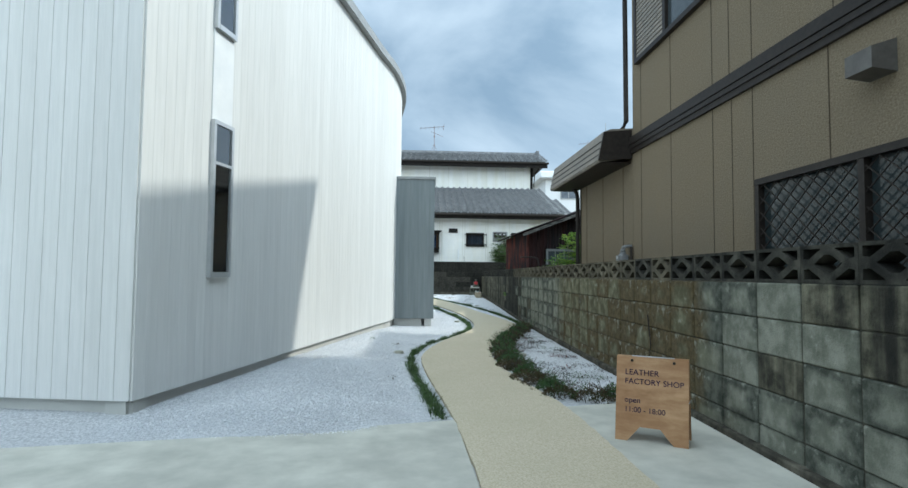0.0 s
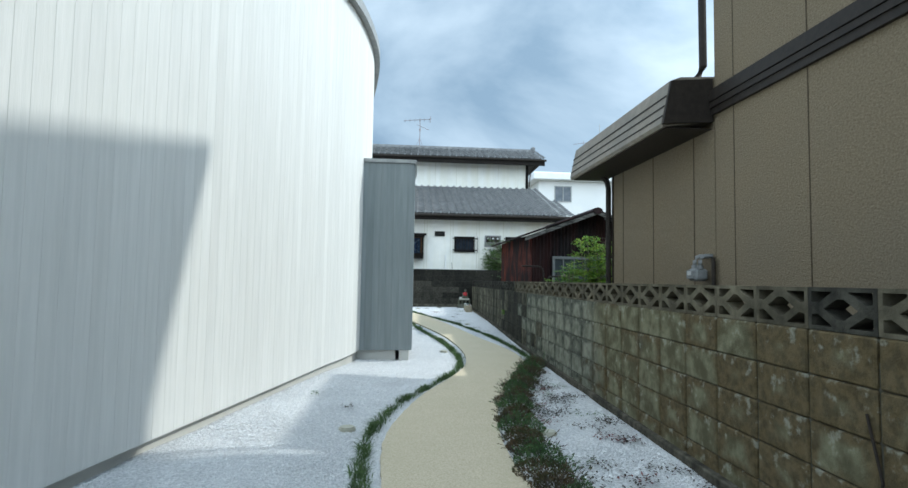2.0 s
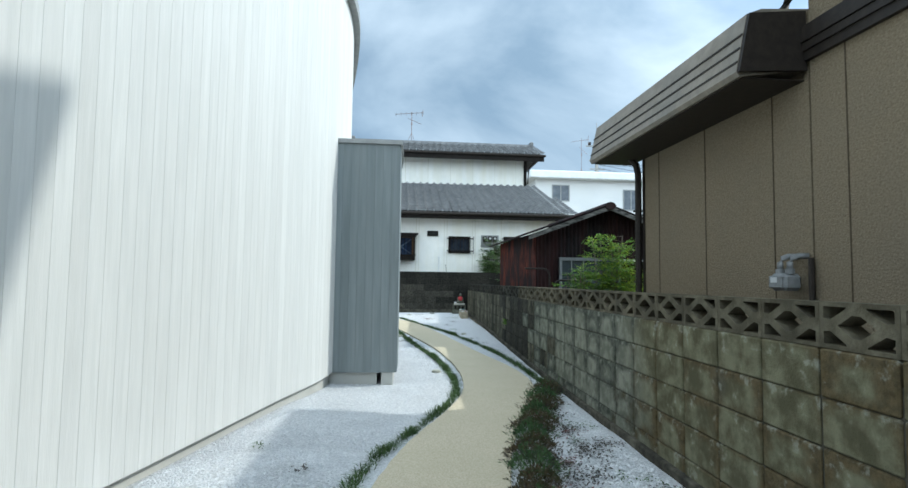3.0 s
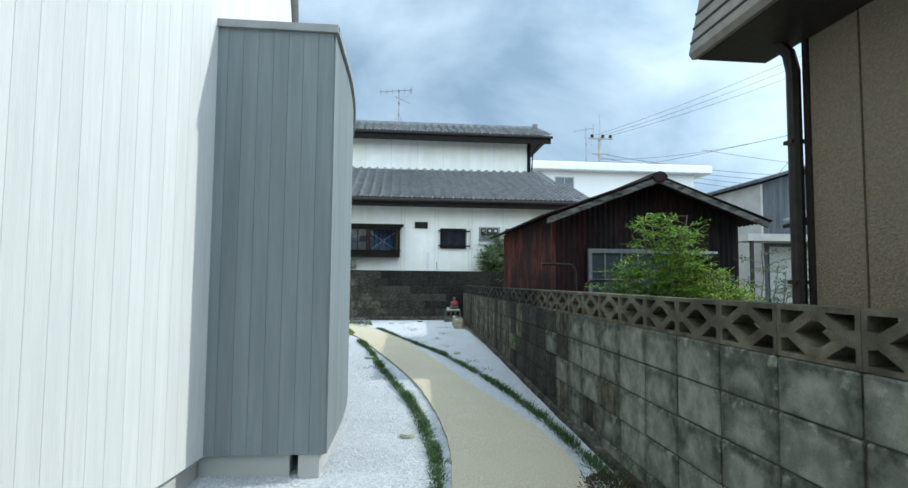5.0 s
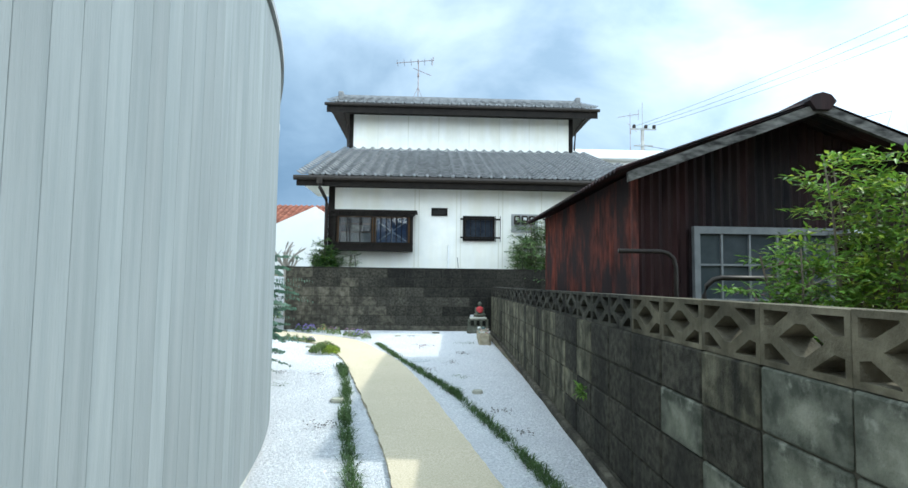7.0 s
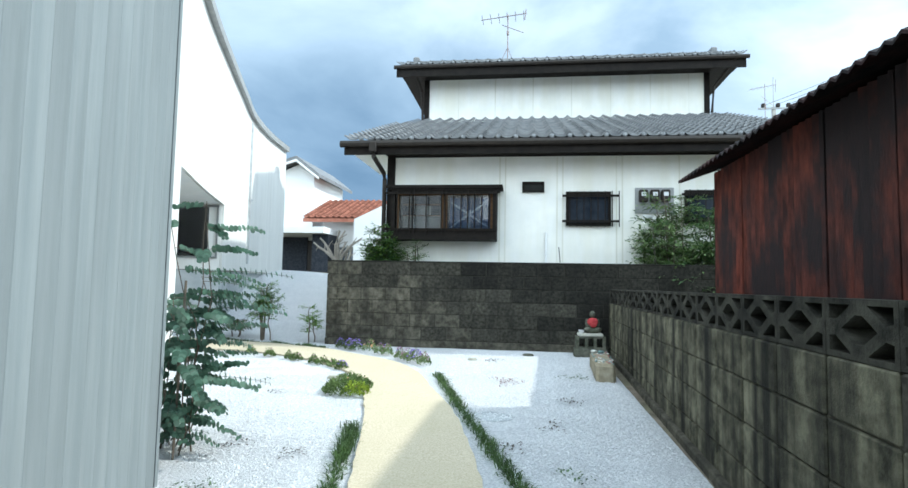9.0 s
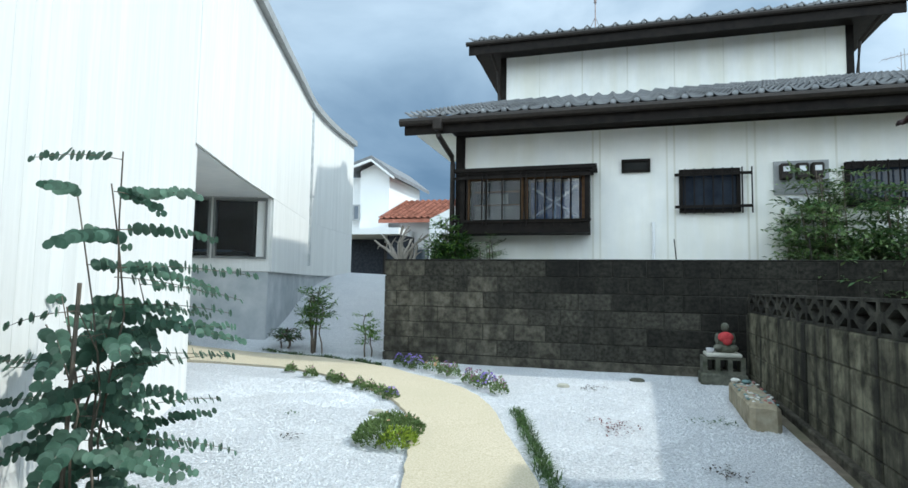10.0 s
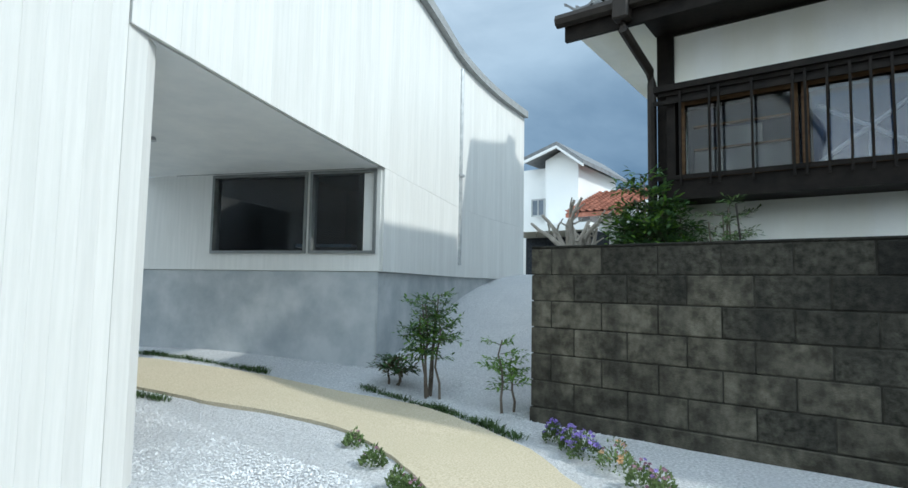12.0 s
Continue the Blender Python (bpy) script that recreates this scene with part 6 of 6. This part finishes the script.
# ---- distance ----
FAR_WHITE = mat("far_white_render", (0.70, 0.71, 0.71), (0.78, 0.78, 0.77), 1.2, rough=0.8, bump=0.05, stain=(0.6, 0.61, 0.6), stain_scale=0.6, stain_amount=0.4)
FAR_GREY = mat("far_grey_sheet", (0.05, 0.06, 0.068), (0.10, 0.11, 0.12), 1.5, (4, 4, 0.4), 0.7, 0.1)
FAR_BEIGE = mat("far_beige_render", (0.34, 0.33, 0.31), (0.42, 0.41, 0.38), 1.5, rough=0.85, bump=0.05)
ORANGE_TILE = mat("orange_roof_tile", (0.20, 0.075, 0.05), (0.31, 0.13, 0.09), 8, rough=0.7, bump=0.3, fine=12, vary=0.25)
NAVY_WALL = mat("navy_brick_wall", (0.018, 0.022, 0.03), (0.04, 0.045, 0.055), 12, rough=0.6, bump=0.3)


def far_window(parent, x0, x1, y, z0, z1):
    f = bmesh.new()
    for a, b, c, d in ((x0, x0 + 0.06, z0, z1), (x1 - 0.06, x1, z0, z1), (x0 + 0.06, x1 - 0.06, z0, z0 + 0.06), (x0 + 0.06, x1 - 0.06, z1 - 0.06, z1), ((x0 + x1) / 2 - 0.03, (x0 + x1) / 2 + 0.03, z0 + 0.06, z1 - 0.06)):
        box(f, a, b, y - 0.06, y, c, d)
    w = part("window", f, GREY_METAL, parent)
    part("pane", boxed(x0 + 0.06, x1 - 0.06, y - 0.03, y - 0.02, z0 + 0.06, z1 - 0.06), mat("far_pane", (0.06, 0.08, 0.1), (0.12, 0.14, 0.17), 2, rough=0.1, bump=0), w)


fw = thing("white_flat_building", 14.5, 44, 0, "far white building with a flat roof edge", "building")
part("wall", boxed(9.2, 19.3, 40, 50, 0, 7.95), FAR_WHITE, fw)
part("roof", boxed(8.7, 20.2, 39.4, 50.6, 7.95, 8.45, bevel=0.05), WHITE_METAL, fw)
far_window(fw, 10.3, 11.5, 40, 6.5, 7.6)
far_window(fw, 15.2, 16.3, 40, 6.0, 7.4)

fg = thing("grey_gabled_building", 18.2, 34, 0, "grey metal-clad building with a low gable", "building")
part("wall", prism(bmesh.new(), [(16.9, 0), (20.6, 0), (20.6, 5.65), (18.7, 6.2), (16.9, 5.65)], "y", 30, 40), FAR_GREY, fg)
part("wall", boxed(16.8, 16.9, 30.02, 40, 0, 5.6), FAR_BEIGE, fg)
for s, xa, xb in ((0, 16.5, 18.7), (1, 18.7, 20.95)):
    za, zb = (5.62, 6.30) if s == 0 else (6.30, 5.66)
    part("roof", prism(bmesh.new(), [(xa, za), (xb, zb), (xb, zb + 0.12), (xa, za + 0.12)], "y", 29.6, 40.4), FAR_GREY, fg)
part("canopy", boxed(15.2, 19.6, 28.6, 29.9, 2.95, 3.25), FAR_BEIGE, fg)
part("shutter", boxed(17.1, 19.0, 29.94, 29.98, 0.2, 2.8), GREY_METAL, fg)
for x in (15.4, 19.4):
    part("post", boxed(x, x + 0.12, 28.7, 28.82, 0, 2.95), BROWN_METAL, fg)

fr = thing("rusty_outbuilding", 12.9, 20.1, 0, "dark rusty outbuilding with a grey tiled roof", "shed")
part("wall", boxed(11.5, 15.6, 19.75, 20.5, 0, 2.9), BLACK_IRON, fr)
dr = part("roof", prism(bmesh.new(), [(10.9, 2.75), (13.6, 3.8), (16.2, 2.75), (16.2, 2.65), (13.6, 3.65), (10.9, 2.65)], "y", 19.5, 20.7), DARK_WOOD, fr)
for r_ in range(11):
    for c_ in range(4):
        m = Matrix.Translation((10.85 + 0.235 * r_ * math.cos(0.37), 19.5 + c_ * 0.27 + 0.27, 2.78 + 0.235 * r_ * math.sin(0.37))) @ Matrix.Rotation(-0.37, 4, "Y") @ Matrix.Rotation(radians(-90), 4, "Z")
        piece("roof_tile", TILE, dr, m)
fr2 = thing("white_gable_house", 16, 24, 0, "white house gable beyond the outbuilding", "house")
part("wall", boxed(14.4, 18.2, 21.5, 22.3, 0, 4.2), FAR_WHITE, fr2)
part("roof", prism(bmesh.new(), [(13.9, 4.1), (16.2, 5.2), (18.6, 4.1), (18.6, 3.95), (16.2, 5.0), (13.9, 3.95)], "y", 21.2, 22.4), DARK_WOOD, fr2)

wg = thing("white_tower_house", -9, 38, 0, "white rendered house with a small tiled gable", "house")
part("wall", prism(bmesh.new(), [(-9.71, 0.5), (-8.33, 0.5), (-8.33, 5.85), (-9.0, 6.42), (-9.71, 6.1)], "y", 37, 41), FAR_WHITE, wg)
part("wall", boxed(-13, -9.72, 37.4, 41, 0.5, 5.9), FAR_WHITE, wg)
for a, b in (((-10.5, 6.05), (-9.0, 6.52)), ((-9.0, 6.52), (-7.92, 5.70))):
    part("roof", prism(bmesh.new(), [a, b, (b[0], b[1] + 0.16), (a[0], a[1] + 0.16)], "y", 36.5, 41.3), ROOF_TILE, wg)
    part("verge", prism(bmesh.new(), [(a[0], a[1] - 0.1), (b[0], b[1] - 0.1), b, a], "y", 36.46, 36.54), FAR_WHITE, wg)
far_window(wg, -10.3, -9.7, 37, 3.9, 4.6)
part("canopy", boxed(-10.5, -6.9, 34.6, 37, 3.05, 3.3), FAR_WHITE, wg)
part("wall", boxed(-10.5, -8.5, 36.9, 37, 0.5, 3.05), NAVY_WALL, wg)
part("wall", boxed(-7.6, -6.9, 35.2, 37, 0.5, 3.05), NAVY_WALL, wg)
part("door", boxed(-8.45, -7.7, 36.85, 36.95, 0.7, 2.9), BROWN_METAL, wg)

oh = thing("orange_roofed_house", -6, 38, 0, "white house with an orange tiled roof", "house")
part("wall", boxed(-7.6, 1.0, 36.4, 42, 0.5, 3.9), FAR_WHITE, oh)
part("wall", prism(bmesh.new(), [(-5.6, 0.5), (-2.2, 0.5), (-2.2, 3.2), (-3.9, 4.4), (-5.6, 3.6)], "y", 34.5, 36.4), FAR_WHITE, oh)
orf = part("roof", prism(bmesh.new(), [(35.6, 3.75), (39, 5.0), (39, 4.8), (35.6, 3.6)], "x", -8.2, 1.4), ORANGE_TILE, oh)
tile_o = TILE.copy()
tile_o.materials.clear()
tile_o.materials.append(ORANGE_TILE)
for r_ in range(15):
    for c_ in range(20):
        piece("roof_tile", tile_o, orf, Matrix.Translation((-8.2 + 0.27 * c_, 35.6 + 0.22 * r_, 3.76 + 0.081 * r_)) @ Matrix.Rotation(0.353, 4, "X"))
far_window(oh, -6.9, -5.8, 36.4, 1.3, 2.6)

# utility pole and cables
pole = thing("utility_pole", 18.85, 55, 0, "concrete utility pole with crossarms and transformers", "pole")
part("post", tube(bmesh.new(), [(18.85, 55, 0), (18.85, 55, 14.2)], 0.2, 10, 0.14), FAR_BEIGE, pole)
part("spike", tube(bmesh.new(), [(18.85, 55, 14.2), (18.85, 55, 16.4)], 0.03, 5), GREY_METAL, pole)
for z, w in ((14.0, 1.1), (12.6, 0.8), (11.8, 0.7)):
    part("crossarm", boxed(18.85 - w, 18.85 + w, 54.8, 54.9, z, z + 0.12), GREY_METAL, pole)
for dx in (-0.9, 0.1, 0.8):
    part("insulator", boxed(18.85 + dx, 19.1 + dx, 54.7, 54.95, 14.12, 14.42, bevel=0.05), BROWN_METAL, pole)


def cable(a, b, sag, r=0.012):
    a, b = Vector(a), Vector(b)
    pts = [a.lerp(b, k / 16) - Vector((0, 0, sag * 4 * (k / 16) * (1 - k / 16))) for k in range(17)]
    solo("cable", tube(bmesh.new(), pts, r, 5), BROWN_METAL, "overhead cable strung across the sky", "cable", "overhead cables")


for k in range(3):
    cable((18.2 + 0.7 * k, 54.8, 14.3), (30 + k * 0.9, 24, 16.6 - 0.35 * k), 0.7)
for k in range(4):
    cable((18.85, 54.9, 12.7 - 0.35 * k), (44, 50, 10.5 - 0.6 * k), 0.8, 0.018)
cable((18.85, 54.9, 12.2), (24.0, 36, 9.9), 0.5)
cable((12.5, 45, 8.6), (24.0, 36, 9.9), 0.2)
cable((24.0, 36, 9.9), (15.5, 27, 5.5), 0.15)
cable((21, 42, 10.1), (36, 33, 6.5), 0.3)
for k in range(5):
    cable((18.85, 54.9, 11.8 - 0.3 * k), (8.0, 60, 9.5 - 0.2 * k), 0.6, 0.014)

# seen through the passage: garden rocks, a low wall and a tree
ROCKS = [(-9.2, 22.6, 0.4, 0.45), (-9.7, 22.0, 0.4, 0.35), (-9.0, 21.8, 0.35, 0.28), (-9.9, 23.2, 0.7, 0.5)]
for k, (x, y, z, s) in enumerate(ROCKS):
    bm = bmesh.new()
    bmesh.ops.create_icosphere(bm, subdivisions=3, radius=s)
    for vv in bm.verts:
        vv.co += Vector(noise.noise_vector(vv.co * 3 + Vector((k, 0, 0)))) * s * 0.25
        vv.co.z *= 0.7
    bmesh.ops.translate(bm, vec=(x, y, z), verts=bm.verts)
    solo("garden_rock", bm, STONE_BUFF, "rounded buff garden rock beyond the passage", "rock", "garden rocks", smooth=True)
solo("timber_fence", boxed(-13.5, -13.4, 18, 30, 0.2, 2.0), OLD_BOARD, "weathered board fence beyond the passage", "fence")
feathery("garden_tree", -11.5, 24.2, 0.4, 4.2, 1.4, 12, 16, 0.14, DEEP, "leafy green tree beyond the passage", 50)

# street side behind the camera
street = thing("street_building", 0, -22, 0, "plain pale building across the street", "building")
part("wall", boxed(-14, 12, -24, -21, 0, 3.4), FAR_WHITE, street)
part("roof", boxed(-14.3, 12.3, -24.3, -20.7, 3.4, 3.6), GREY_METAL, street)

# ---- loose stones of the gravel ----


def chips(seed, n, region, size):
    r = random.Random(seed)
    verts, faces = [], []
    left = smooth_line(PATH_LEFT, 0.2)
    right = smooth_line(PATH_RIGHT, 0.2)
    tries = 0
    while len(faces) < n * 6 and tries < n * 4:
        tries += 1
        x, y = r.uniform(region[0], region[1]), r.uniform(region[2], region[3])
        if y < 19.3:
            lx = min(left, key=lambda p: abs(p.y - y) + (9 if p.x < -3 else 0)).x
            rx = min(right, key=lambda p: abs(p.y - y) + (9 if p.x < -3 else 0)).x
            if lx - 0.005 < x < rx + 0.005 and r.random() > 0.006:
                continue
        elif 19.4 < y < 20.9 and x < 0.3:
            continue
        if y < 3.25 + 0.25 * max(0, (x + 2.3) / 2.6):
            continue
        if y < 10.4 and x < -1.86 + 0.215 * (y - 3.79):
            continue
        z = ground_z(x, y) + 0.004
        s = size * r.uniform(0.5, 1.3)
        a = r.uniform(0, math.tau)
        ca, sa = math.cos(a), math.sin(a)
        i = len(verts)
        for px, py, pz in ((1, 0, 0), (-0.2, 0.8, 0), (-0.9, 0.1, 0.1), (0, -0.8, 0), (0.25 * r.uniform(-1, 1), 0.2, 0.9)):
            k = s * r.uniform(0.75, 1.2)
            verts.append((x + (px * ca - py * sa) * k, y + (px * sa + py * ca) * k, z + pz * k * 0.8 - 0.003))
        faces += [(i, i + 1, i + 4), (i + 1, i + 2, i + 4), (i + 2, i + 3, i + 4), (i + 3, i, i + 4)]
    me = bpy.data.meshes.new("gravel_chips")
    me.from_pydata(verts, [], faces)
    me.materials.append(STONE_BIT)
    tagged(new("gravel_chips", me), "loose angular white stone chips over the gravel bed", "gravel", kind="stuff")


chips(1, 46000, (-2.6, 1.95, 3.3, 10.5), 0.0078)
chips(2, 56000, (-2.4, 2.15, 10.5, 20.9), 0.0078)
chips(3, 20000, (-5.5, -0.8, 18.5, 22.5), 0.0078)

# ---- boards of the timber building ----
clad(WALL, facade_line, 0.15, ROOF_Z, WHITE_WOOD)
clad(WALL_PORCH, upper_line, SOFFIT, ROOF_Z, WHITE_WOOD)
clad(WALL_WING, lower_end, SILL, SOFFIT - 0.002, WHITE_WOOD)
clad(WALL_FRONT, west[-38:], 0.15, ROOF_Z, WHITE_WOOD)
clad(BOX_WALL, box_line, 0.15, 2.76, GREY_WOOD)
clad(BOX_FRONT, box_front, 0.15, 2.76, GREY_WOOD, 0.73 / 8)
clad(BOX_END, box_end, 0.15, 2.76, GREY_WOOD)
